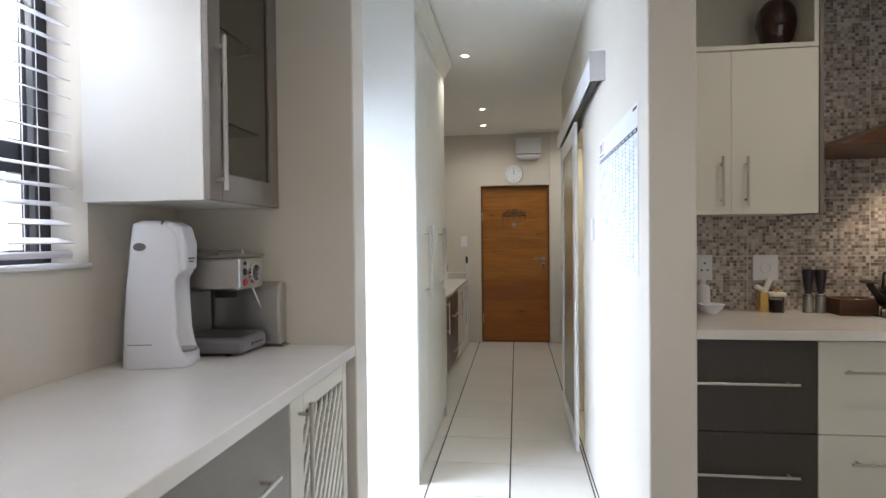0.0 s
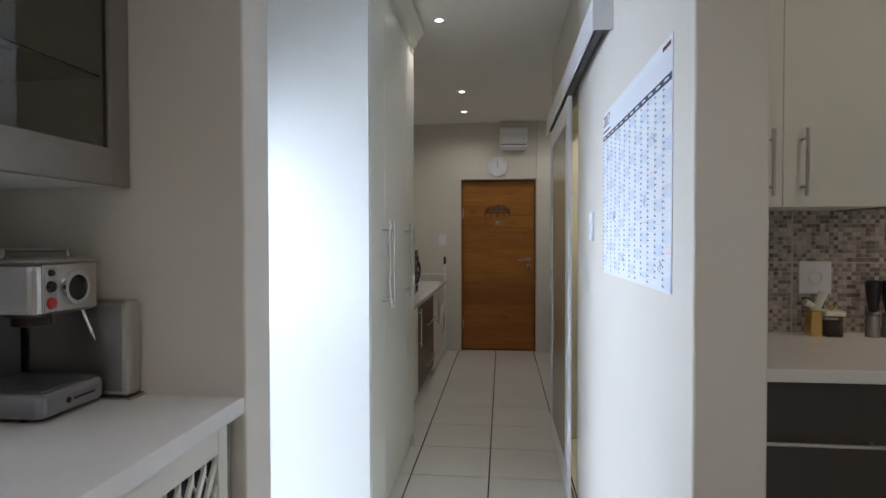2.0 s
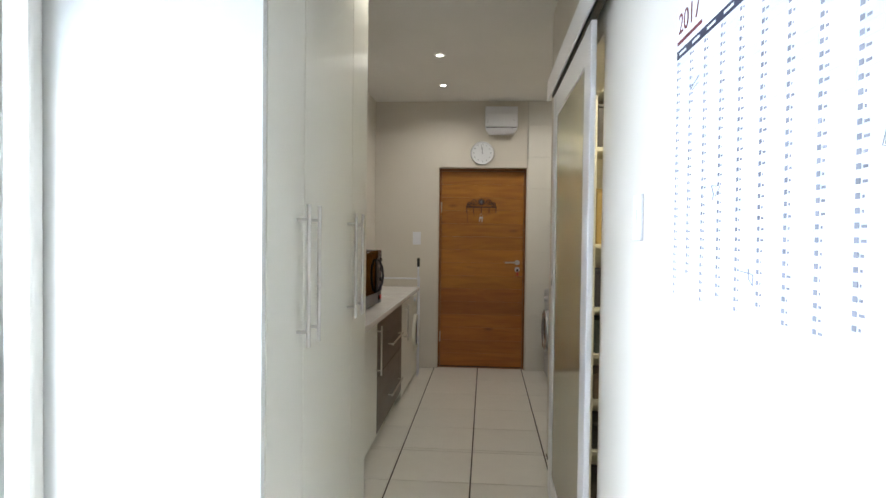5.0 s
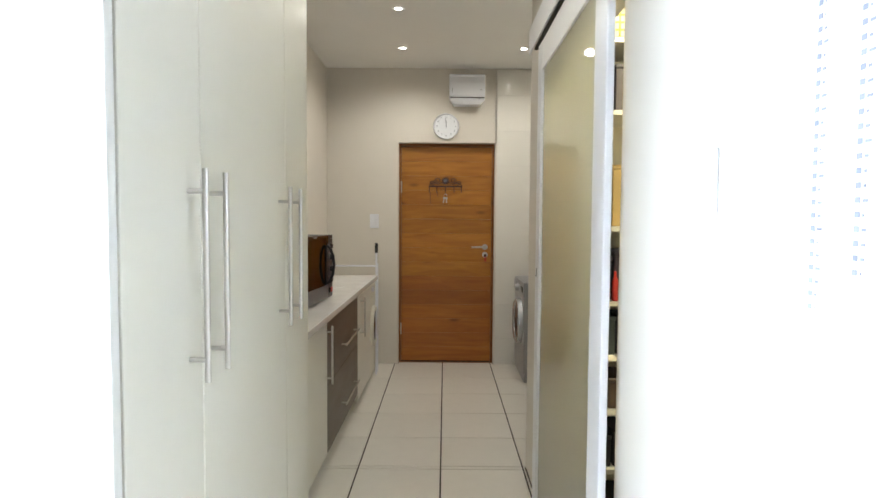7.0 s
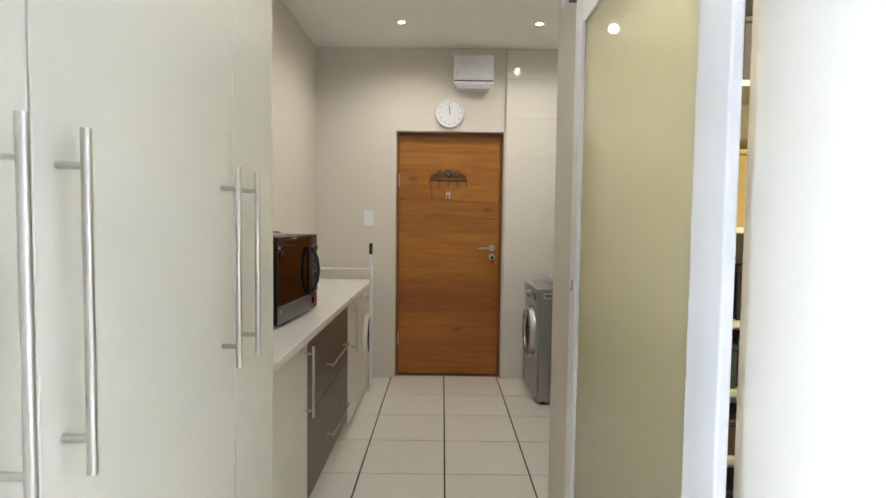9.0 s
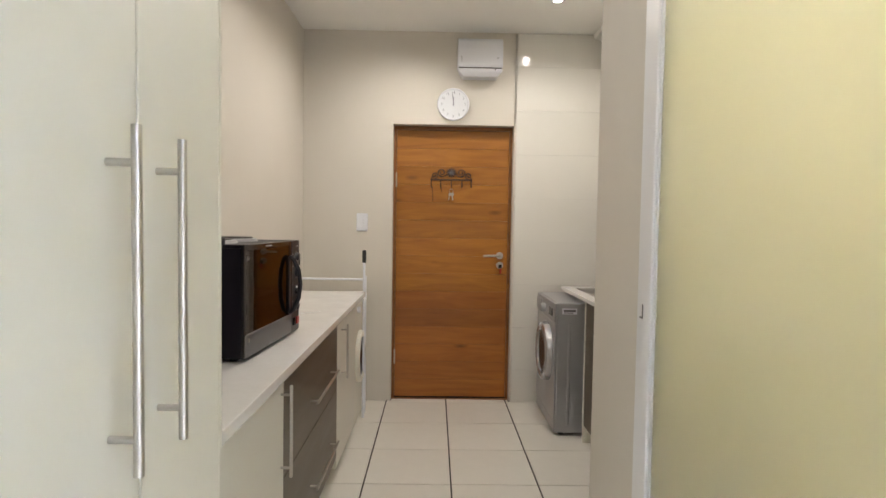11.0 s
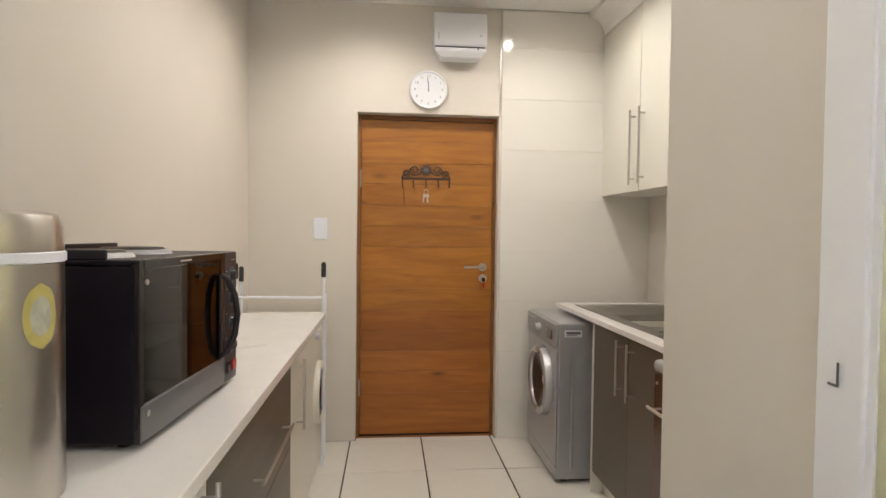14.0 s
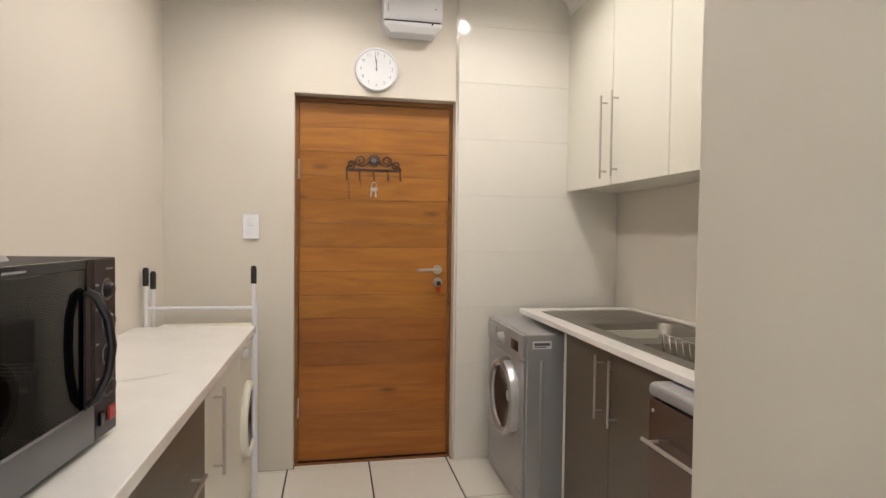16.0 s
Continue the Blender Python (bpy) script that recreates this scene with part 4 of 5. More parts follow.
part("base", box(EXA, EXB, EYA, EYB, KT + 0.008, KT + 0.058, 0.014, 3), mat("machine_grey", (0.24, 0.24, 0.26), 0.36, metal=0.3, vary=0.04), em)
part("drip_grid", box(-0.83, EXB - 0.012, EYA + 0.012, EYB - 0.012, KT + 0.0585, KT + 0.062, 0.002), SILVER_D, em)
part("column", box(EXA, -0.835, EYA + 0.004, EYB - 0.004, KT + 0.056, KT + 0.215, 0.004), SILVER_D, em)
part("head", box(EXA, EXB - 0.010, EYA, EYB, KT + 0.205, KT + 0.312, 0.016, 3), STEEL, em)
part("front_plate", box(EXB - 0.012, EXB - 0.006, EYA + 0.016, EYB - 0.014, KT + 0.212, KT + 0.308, 0.002), STEEL, em)
part("top_plate", box(EXA - 0.002, EXB - 0.004, EYA - 0.003, EYB + 0.003, KT + 0.310, KT + 0.318, 0.003), STEEL, em)
zt = KT + 0.333
part("cup_rail", tube([(-0.72, EYA + 0.006, KT + 0.317), (-0.72, EYA + 0.006, zt), (-0.97, EYA + 0.006, zt), (-0.97, EYB - 0.006, zt), (-0.72, EYB - 0.006, zt), (-0.72, EYB - 0.006, KT + 0.317)], 0.004, 8), STEEL, em)
md = pose(EXB - 0.006, 1.775, KT + 0.258, 0, 90, 0)
part("dial_ring", lathe([(0.025, 0.0), (0.026, 0.012), (0.034, 0.012), (0.036, 0.0)], 32, md), CHROME, em)
part("dial", lathe([(0, 0.007), (0.025, 0.006), (0.025, 0.0), (0, 0)], 28, md), BLACKGL, em, "black dial")
part("button_plate", box(EXB - 0.0065, EXB - 0.004, 1.700, 1.731, KT + 0.214, KT + 0.304, 0.001), SILVER, em)
for z, r, m in ((0.291, 0.007, IRON), (0.264, 0.012, BLACKGL), (0.232, 0.012, RED)):
    part("button", lathe([(0, 0.006), (r * 0.8, 0.005), (r, 0.0), (0, 0)], 20, pose(EXB - 0.004, 1.7155, KT + z, 0, 90, 0)), m, em)
part("group_head", lathe([(0, 0.0), (0.036, 0.0), (0.036, 0.022), (0.03, 0.028), (0, 0.028)], 28, pose(-0.735, 1.77, KT + 0.18)), IRON, em)
part("steam_wand", tube([(-0.69, 1.835, KT + 0.21), (-0.68, 1.842, KT + 0.205), (-0.663, 1.848, KT + 0.155), (-0.657, 1.85, KT + 0.135)], 0.004, 8), CHROME, em)
part("badge", join(box(EXB - 0.0005, EXB + 0.001, 1.765, 1.825, KT + 0.030, KT + 0.034), rod((EXB - 0.001, 1.752, KT + 0.032), (EXB + 0.001, 1.752, KT + 0.032), 0.006, 14)), IRON, em)
for x in (-0.97, -0.70):
    for y in (EYA + 0.03, EYB - 0.03):
        part("foot", rod((x, y, KT), (x, y, KT + 0.01), 0.01, 10), RUBBER, em)
can = thing("steel_canister", (-0.78, 1.886, KT), "tall brushed steel canister beside the espresso machine", "canister")
part("body", box(-0.95, -0.590, 1.864, 1.9165, KT + 0.005, KT + 0.222, 0.014, 3), STEEL, can)
part("foot_rim", box(-0.955, -0.584, 1.862, 1.9175, KT, KT + 0.006, 0.002), STEEL, can)

# ---------------------------------------------------------------- kitchen back wall: base units, counter, wall units
KY = 2.348


def back_unit(x0, x1, fronts, label):
    u = thing("base_cabinet", ((x0 + x1) / 2, 2.66, 0), label, "cabinet", "kitchen base units")
    part("body", box(x0 + 0.001, x1 - 0.001, KY + 0.02, 2.93, 0.12, KT - 0.04), CARCASS, u)
    part("plinth", box(x0 + 0.001, x1 - 0.001, KY + 0.06, 2.93, 0, 0.12), LACQ, u)
    for kind, z0, z1, m, a, b, hz2 in fronts:
        d = part(kind, box(x0 + 0.0015, x1 - 0.0015, KY, KY + 0.018, z0 + 0.0015, z1 - 0.0015, 0.0015), m, u)
        part("handle", bar_handle((a, KY, hz2), (b, KY, hz2), (0, -1, 0), 0.0055, 0.034, 0.03), STEEL, d, "brushed steel bar handle")
    return u


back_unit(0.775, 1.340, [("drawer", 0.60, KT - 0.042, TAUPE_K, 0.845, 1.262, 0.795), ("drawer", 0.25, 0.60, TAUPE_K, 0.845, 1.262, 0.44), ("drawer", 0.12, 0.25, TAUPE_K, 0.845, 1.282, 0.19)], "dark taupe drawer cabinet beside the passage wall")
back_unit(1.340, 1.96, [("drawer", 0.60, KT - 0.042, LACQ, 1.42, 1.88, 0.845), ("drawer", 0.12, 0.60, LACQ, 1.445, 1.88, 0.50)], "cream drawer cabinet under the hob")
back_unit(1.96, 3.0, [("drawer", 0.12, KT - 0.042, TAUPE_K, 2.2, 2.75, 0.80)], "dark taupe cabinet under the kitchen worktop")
solid("worktop", box(0.772, 3.0, 2.315, 2.968, KT - 0.036, KT, 0.003, 2), QUARTZ, "white quartz worktop along the mosaic wall", "worktop")
ku = thing("wall_cabinet", (1.13, 2.78, 1.455), "cream double-door wall cabinet with an open niche above", "cabinet", "kitchen wall units")
KUY = 2.618
part("body", box(0.776, 1.474, KUY + 0.02, 2.966, 1.458, 2.159), LACQ, ku)
for a, b, h in ((0.775, 1.125, 1.082), (1.125, 1.476, 1.182)):
    d = part("door", box(a + 0.0008, b - 0.0008, KUY, KUY + 0.018, 1.455, 2.155, 0.001), LACQ, ku)
    part("handle", bar_handle((h, KUY, 1.488), (h, KUY, 1.70), (0, -1, 0), 0.0055, 0.034, 0.03), STEEL, d, "brushed steel bar handle")
part("niche", join(box(0.775, 1.476, KUY, 2.966, 2.160, 2.180, 0.001), box(0.775, 0.793, KUY, 2.966, 2.180, 2.52), box(1.458, 1.476, KUY, 2.966, 2.180, 2.52), box(0.793, 1.458, 2.955, 2.966, 2.180, 2.52), box(0.775, 1.476, KUY, 2.966, 2.52, 2.54, 0.001)), LACQ, ku, "open cream niche")
part("side_panel", box(1.477, 1.496, KUY - 0.004, 2.966, 1.452, 2.54, 0.001), TAUPE_L, ku, "taupe side panel")
vs = lathe([(0.0, 0.0), (0.040, 0.0), (0.046, 0.010), (0.095, 0.07), (0.124, 0.14), (0.112, 0.20), (0.075, 0.24), (0.052, 0.25), (0.046, 0.252), (0.062, 0.23), (0.09, 0.18), (0.10, 0.13), (0.085, 0.07), (0, 0.02)], 36)
v = solid("vase", vs, BROWN_CER, "dark brown glazed round vase in the cabinet niche", "vase")
v.matrix_basis = pose(1.392, 2.82, 2.1805) @ Matrix.Diagonal((0.70, 0.70, 1.02, 1))

# hood over the hob
hood = thing("cooker_hood", (2.1, 2.7, 1.7), "dark brown cooker hood with a curved visor", "cooker hood")
part("visor", prism([(1.500, 1.724), (1.505, 1.732), (1.56, 1.752), (1.66, 1.795), (1.78, 1.835), (1.95, 1.86), (2.15, 1.868), (2.35, 1.86), (2.52, 1.835), (2.64, 1.795), (2.74, 1.752), (2.79, 1.724), (2.6, 1.722), (1.7, 1.722)], "y", 2.50, 2.966, 0.003), TRAYWOOD, hood)
part("chimney", box(1.98, 2.32, 2.64, 2.966, 1.862, CEIL - 0.004, 0.004), STEEL, hood)

# mosaic wall: chips in a pale bed, set as large tiles with wider joints
mw = solid("wall_cladding", box(0.772, 3.0, 2.970, 2.9795, KT - 0.003, 2.60), MOSAIC_BED, "grey and beige glass mosaic wall cladding", "wall", kind="structure")
PITCH = 0.0158
verts, faces = [], []
rngm = random.Random(4)
x_edges = [0.774, 1.324, 1.874, 2.424]
z_edges = [0.985, 1.262, 1.539, 1.816, 2.093, 2.370, 2.60]
for xa, xb in zip(x_edges, x_edges[1:]):
    for za, zb in zip(z_edges, z_edges[1:]):
        nx, nz = int((xb - xa - 0.004) / PITCH), int((zb - za - 0.004) / PITCH)
        px_, pz_ = (xb - xa - 0.005) / nx, (zb - za - 0.005) / nz
        for i in range(nx):
            for j in range(nz):
                x0, z0 = xa + 0.004 + i * px_, za + 0.004 + j * pz_
                x1, z1 = x0 + px_ - 0.0013, z0 + pz_ - 0.0013
                if x0 < 0.773:
                    continue
                d = 0.0025 + rngm.random() * 0.0006
                n = len(verts)
                yb, yf, e = 2.9702, 2.9702 - d, 0.0008
                verts += [(x0, yb, z0), (x1, yb, z0), (x1, yb, z1), (x0, yb, z1), (x0 + e, yf, z0 + e), (x1 - e, yf, z0 + e), (x1 - e, yf, z1 - e), (x0 + e, yf, z1 - e)]
                faces += [(n + 4, n + 5, n + 6, n + 7), (n, n + 1, n + 5, n + 4), (n + 1, n + 2, n + 6, n + 5), (n + 2, n + 3, n + 7, n + 6), (n + 3, n, n + 4, n + 7)]
me = bpy.data.meshes.new("mosaic_chips")
me.from_pydata(verts, [], faces)
me.materials.append(MOSAIC)
chips = new("mosaic_chips", me)
chips.parent = mw
tagged(chips, kind="stuff")

# things on the kitchen counter
def socket(name, x0, x1, z0, z1, y, label, holes):
    s = thing(name, ((x0 + x1) / 2, y, z0), label, "socket")
    part("plate", box(x0, x1, y - 0.009, y, z0, z1, 0.003, 2), PLASTW, s)
    cx, cz = (x0 + x1) / 2, (z0 + z1) / 2
    for dx, dz in holes:
        part("hole", rod((cx + dx, y - 0.0088, cz + dz), (cx + dx, y - 0.0096, cz + dz), 0.005, 10), BLACK, s)
    return s


socket("power_socket", 1.085, 1.157, 1.145, 1.270, 2.967, "white wall socket with round pin holes on the mosaic", ((0, 0.022), (-0.014, -0.012), (0.014, -0.012)))
pl = socket("power_socket", 1.345, 1.460, 1.145, 1.268, 2.967, "large white square socket plate on the mosaic", ())
part("recess", lathe([(0.020, 0), (0.021, 0.003), (0.025, 0.003), (0.026, 0)], 24, pose(1.4025, 2.9578, 1.206, 90, 0, 0)), IVORY, pl)
bowl = solid("bowl", lathe([(0, 0.0), (0.03, 0.0), (0.034, 0.006), (0.06, 0.03), (0.075, 0.055), (0.072, 0.056), (0.055, 0.03), (0.02, 0.009), (0, 0.008)], 32), PLASTW, "small white flared bowl on the kitchen worktop", "bowl")
bowl.matrix_basis = pose(1.10, 2.80, KT) @ Matrix.Diagonal((0.78, 0.78, 0.85, 1))
bt = thing("soap_bottle", (1.088, 2.88, KT), "small white bottle with a pale label", "bottle")
part("body", lathe([(0, 0), (0.03, 0), (0.032, 0.004), (0.032, 0.11), (0.026, 0.125), (0.012, 0.132), (0.012, 0.14), (0, 0.14)], 24, pose(1.088, 2.88, KT)), PLASTW, bt)
part("cap", lathe([(0, 0.16), (0.013, 0.16), (0.014, 0.14), (0, 0.14)], 18, pose(1.088, 2.88, KT)), IVORY, bt)
GOLD = mat("gold", (0.72, 0.5, 0.18), 0.22, metal=1.0, vary=0.05)
dis = thing("cruet_stand", (1.37, 2.87, KT), "small gold and glass cruet stand under the socket", "cruet")
part("box", box(1.385, 1.442, 2.845, 2.90, KT, KT + 0.075, 0.004), GLASS, dis)
part("contents", box(1.392, 1.435, 2.852, 2.893, KT + 0.004, KT + 0.06, 0.003), IRON, dis)
part("lid", box(1.378, 1.448, 2.838, 2.907, KT + 0.076, KT + 0.096, 0.006, 2), IVORY, dis)
part("post", box(1.335, 1.375, 2.85, 2.90, KT, KT + 0.095, 0.006, 2), GOLD, dis)
part("spray_head", join(rod((1.36, 2.875, KT + 0.09), (1.385, 2.87, KT + 0.16), 0.014, 14), rod((1.35, 2.872, KT + 0.11), (1.32, 2.868, KT + 0.125), 0.012, 12)), IVORY, dis)
part("knob", lathe([(0, 0.02), (0.01, 0.018), (0.013, 0.01), (0.008, 0.0), (0, 0)], 16, pose(1.412, 2.87, KT + 0.096)), GOLD, dis)
GREYW = mat("pepper_mill_acrylic", (0.35, 0.33, 0.31), 0.15, metal=0.5, vary=0.1)
for x in (1.553, 1.607):
    gm = thing("pepper_mill", (x, 2.87, KT), "slim steel and black pepper mill standing on the worktop", "pepper mill", "pair of mills")
    m = pose(x, 2.87, KT)
    part("base", lathe([(0, 0), (0.023, 0), (0.024, 0.004), (0.021, 0.05), (0.021, 0.085), (0.012, 0.09), (0, 0.09)], 24, m), GREYW, gm)
    part("head", lathe([(0, 0.205), (0.020, 0.204), (0.0255, 0.200), (0.0262, 0.192), (0.0225, 0.15), (0.0115, 0.085), (0.0215, 0.078), (0.0215, 0.082)], 24, m), BLACK, gm)
hobt = thing("gas_hob", (2.1, 2.66, KT), "dark inset hob on the white worktop", "hob")
part("plate", box(1.775, 2.40, 2.42, 2.90, KT, KT + 0.006, 0.002), BLACKGL, hobt)
for x, y in ((1.88, 2.74), (2.27, 2.74), (1.88, 2.53), (2.27, 2.53)):
    part("pan_support", join(*[tube([(x + 0.08 * math.cos(a), y + 0.08 * math.sin(a), KT + 0.005), (x + 0.08 * math.cos(a), y + 0.08 * math.sin(a), KT + 0.03), (x + 0.02 * math.cos(a), y + 0.02 * math.sin(a), KT + 0.03)], 0.004, 6) for a in (0.8, 2.37, 3.94, 5.5)]), IRON, hobt)
tray = thing("wooden_tray", (1.72, 2.83, KT), "dark wooden tray standing on the worktop by the wall", "tray")
part("board", box(1.635, 1.795, 2.76, 2.90, KT, KT + 0.012, 0.002), TRAYWOOD, tray)
for q in ((1.635, 1.795, 2.888, 2.90), (1.635, 1.795, 2.76, 2.772), (1.635, 1.647, 2.772, 2.888), (1.783, 1.795, 2.772, 2.888)):
    part("edge", box(*q, KT + 0.012, KT + 0.075, 0.002), TRAYWOOD, tray)
ket = thing("kettle", (1.88, 2.74, KT + 0.034), "dark cast iron teapot on the hob", "kettle")
m = pose(1.88, 2.74, KT + 0.034)
part("body", lathe([(0, 0), (0.07, 0), (0.095, 0.02), (0.105, 0.05), (0.095, 0.085), (0.06, 0.105), (0, 0.108)], 32, m), IRON, ket)
part("lid", lathe([(0, 0.13), (0.012, 0.128), (0.014, 0.118), (0.05, 0.113), (0.052, 0.106), (0, 0.106)], 28, m), IRON, ket)
part("spout", tube([(1.795, 2.72, KT + 0.075), (1.75, 2.705, KT + 0.105), (1.715, 2.695, KT + 0.15)], 0.014, 10), IRON, ket)
part("spout_cap", lathe([(0, 0.008), (0.034, 0.004), (0.034, 0.0), (0, -0.004)], 20, pose(1.715, 2.695, KT + 0.155, 8, 0, 0)), IRON, ket)
part("bail", tube([(1.88 - 0.085, 2.74, KT + 0.11), (1.88 - 0.08, 2.74, KT + 0.19), (1.88, 2.74, KT + 0.23), (1.88 + 0.08, 2.74, KT + 0.19), (1.88 + 0.085, 2.74, KT + 0.11)], 0.006, 8), IRON, ket)

# ---------------------------------------------------------------- wall planner
cal = thing("wall_planner", (0.6205, 2.48, 1.52), "large white and pale blue wall planner for the year 2017", "calendar")
CY0, CY1, CZ0, CZ1 = 2.050, 2.942, 1.226, 1.828
XW = 0.6215
part("sheet", box(XW - 0.0016, XW - 0.0004, CY0, CY1, CZ0, CZ1), PAPER, cal)


def pad(y0, y1, z0, z1, lift):
    return box(XW - 0.0016 - lift - 0.0003, XW - 0.0016 - lift, y0, y1, z0, z1)


part("header_bar", pad(CY0 + 0.004, CY1 - 0.004, 1.724, 1.742, 0.0003), NAVY, cal)
colw = (CY1 - CY0 - 0.012) / 12
rowh = (1.722 - CZ0 - 0.006) / 31
rngc = random.Random(17)
days = [31, 28, 31, 30, 31, 30, 31, 31, 30, 31, 30, 31]
first = 6
marks, blues, lines, pinks, heads = [], [], [], [], []
for c in range(12):
    ya = CY1 - 0.006 - c * colw
    heads.append(pad(ya - colw * 0.72, ya - colw * 0.2, 1.7305, 1.7355, 0.0009))
    for r in range(days[c]):
        z = 1.722 - r * rowh
        wd = (first + r) % 7
        if wd in (5, 6):
            blues.append(pad(ya - colw + 0.001, ya - 0.001, z - rowh + 0.0005, z - 0.0005, 0.0003))
        marks.append(pad(ya - 0.011, ya - 0.003, z - rowh * 0.70, z - rowh * 0.28, 0.0009))
        marks.append(pad(ya - 0.0165 - rngc.random() * 0.008, ya - 0.0145, z - rowh * 0.66, z - rowh * 0.44, 0.0009))
    first = (first + days[c]) % 7
for r in range(32):
    z = 1.722 - r * rowh
    lines.append(pad(CY0 + 0.006, CY1 - 0.006, z - 0.0003, z + 0.0003, 0.0006))
for k in range(7):
    lines.append(pad(CY0 + 0.01, CY1 - 0.155, 1.752 + k * 0.0075, 1.7525 + k * 0.0075, 0.0006))
for c, r in ((11, 15), (11, 24), (11, 25), (8, 20), (9, 12)):
    ya, z = CY1 - 0.006 - c * colw, 1.722 - r * rowh
    pinks.append(pad(ya - colw + 0.002, ya - 0.028, z - rowh * 0.6, z - rowh * 0.2, 0.0007))
for q in blues:
    part("weekend_cell", q, BLUE_INK, cal)
for q in lines:
    part("ruled_line", q, LINE_INK, cal)
part("day_print", join(*marks), INK, cal, kind="stuff")
part("month_print", join(*heads), PAPER, cal, kind="stuff")
part("highlights", join(*pinks), PINK_INK, cal, kind="stuff")
TXM = Matrix(((0, 0, -1, XW - 0.0022), (-1, 0, 0, 2.872), (0, 1, 0, 1.793), (0, 0, 0, 1)))
part("year", words("2017", 0.060, TXM, 0.0003), RED_INK, cal)
part("title_print", join(pad(2.80, 2.936, 1.753, 1.761, 0.0006)), RED_INK, cal)
scr = []
for cy_, cz_ in ((2.83, 1.66), (2.60, 1.30), (2.42, 1.72), (2.22, 1.62), (2.15, 1.29), (2.72, 1.43), (2.30, 1.46)):
    pts = [(XW - 0.0028, cy_ + (rngc.random() - 0.5) * 0.05, cz_ + (rngc.random() - 0.5) * 0.045) for _ in range(5)]
    scr.append(tube(pts, 0.0006, 4))
part("pen_marks", join(*scr), INK, cal, kind="stuff")
strip = []
for k in range(8):
    strip.append(box(XW - 0.0030, XW - 0.0022, CY0 + 0.012 + k * 0.0085, CY0 + 0.018 + k * 0.0085, 1.806, 1.816))
part("logo_marks", join(*strip), RED_INK, cal, kind="stuff")
sw = thing("light_switch", (0.6215, 3.21, 1.34), "white rectangular light switch on the passage wall", "switch")
part("plate", box(0.612, 0.6218, 3.175, 3.245, 1.345, 1.465, 0.003, 2), PLASTW, sw)
part("rocker", box(0.607, 0.6125, 3.20, 3.22, 1.385, 1.425, 0.002), PLASTW, sw)

# ---------------------------------------------------------------- end wall: clock, heater, switch, key rack
ck = thing("wall_clock", (0.175, 7.5, 2.2), "round white wall clock at one minute to twelve", "clock")
mc = pose(0.178, 7.499, 2.203, 90, 0, 0)
part("case", lathe([(0, 0.0), (0.108, 0.0), (0.116, 0.006), (0.118, 0.02), (0.114, 0.030), (0.108, 0.030), (0.105, 0.024)], 48, mc), PLASTW, ck)
part("dial", lathe([(0, 0.0235), (0.106, 0.0235), (0.106, 0.022)], 40, mc), PAPER, ck)
for k in range(1, 13):
    a = radians(90 - 30 * k)
    part("numeral", words(str(k), 0.024, mc @ pose(0.085 * math.cos(a), 0.085 * math.sin(a), 0.0242), 0.0003), INK, ck)
part("minute_pointer", moved(box(-0.0022, 0.0022, -0.012, 0.076, 0.027, 0.0275), mc @ pose(0, 0, 0, 0, 0, 6)), INK, ck)
part("hour_pointer", moved(box(-0.0032, 0.0032, -0.012, 0.052, 0.0258, 0.0265), mc @ pose(0, 0, 0, 0, 0, 1)), INK, ck)
part("hub", lathe([(0, 0.030), (0.005, 0.029), (0.006, 0.025), (0, 0.025)], 16, mc), INK, ck)
ht = thing("wall_heater", (0.364, 7.5, 2.39), "white plastic wall-mounted fan heater above the door", "heater")
hf = [(7.4985, 2.655), (7.40, 2.655), (7.385, 2.636), (7.372, 2.575), (7.375, 2.468), (7.385, 2.450), (7.4985, 2.450)]
part("upper_cover", prism(hf, "x", 0.203, 0.525, 0.006), PLASTW, ht)
hl = [(7.4985, 2.444), (7.392, 2.444), (7.376, 2.434), (7.378, 2.418), (7.40, 2.386), (7.4985, 2.384)]
lo_ = prism(hl, "x", 0.208, 0.522, 0.006)
for vv in lo_.verts:
    if vv.co.z < 2.40:
        vv.co.x = 0.365 + (vv.co.x - 0.365) * 0.80
part("lower_cover", lo_, PLASTW, ht)
part("slot", box(0.212, 0.516, 7.39, 7.49, 2.4435, 2.4505), BLACK, ht)
part("indicator", rod((0.47, 7.3785, 2.432), (0.47, 7.373, 2.432), 0.005, 12), BLACK, ht)
part("badge", join(box(0.228, 0.232, 7.3712, 7.374, 2.485, 2.525), box(0.48, 0.495, 7.3716, 7.374, 2.51, 2.515)), SILVER, ht)
sw2 = thing("light_switch", (-0.48, 7.5, 1.27), "white light switch plate beside the wooden door", "switch")
part("plate", box(-0.523, -0.440, 7.490, 7.4995, 1.267, 1.398, 0.003, 2), PLASTW, sw2)
part("rocker", box(-0.497, -0.468, 7.486, 7.4905, 1.335, 1.375, 0.002), PLASTW, sw2)
part("rocker", box(-0.497, -0.468, 7.486, 7.4905, 1.290, 1.330, 0.002), PLASTW, sw2)

kr = thing("key_rack", (0.175, 7.535, 1.667), "dark wrought iron key rack with scrolls on the wooden door", "key rack")
YR = 7.528
part("bar", box(0.028, 0.322, YR, YR + 0.007, 1.655, 1.668, 0.002), RACK_IRON, kr)
def spiral(cx, cz, r0, turns, start, sgn):
    return [(cx + (r0 * (1 - 0.75 * k / 26)) * math.cos(start + sgn * turns * 2 * math.pi * k / 26), YR + 0.003, cz + (r0 * (1 - 0.75 * k / 26)) * math.sin(start + sgn * turns * 2 * math.pi * k / 26)) for k in range(27)]
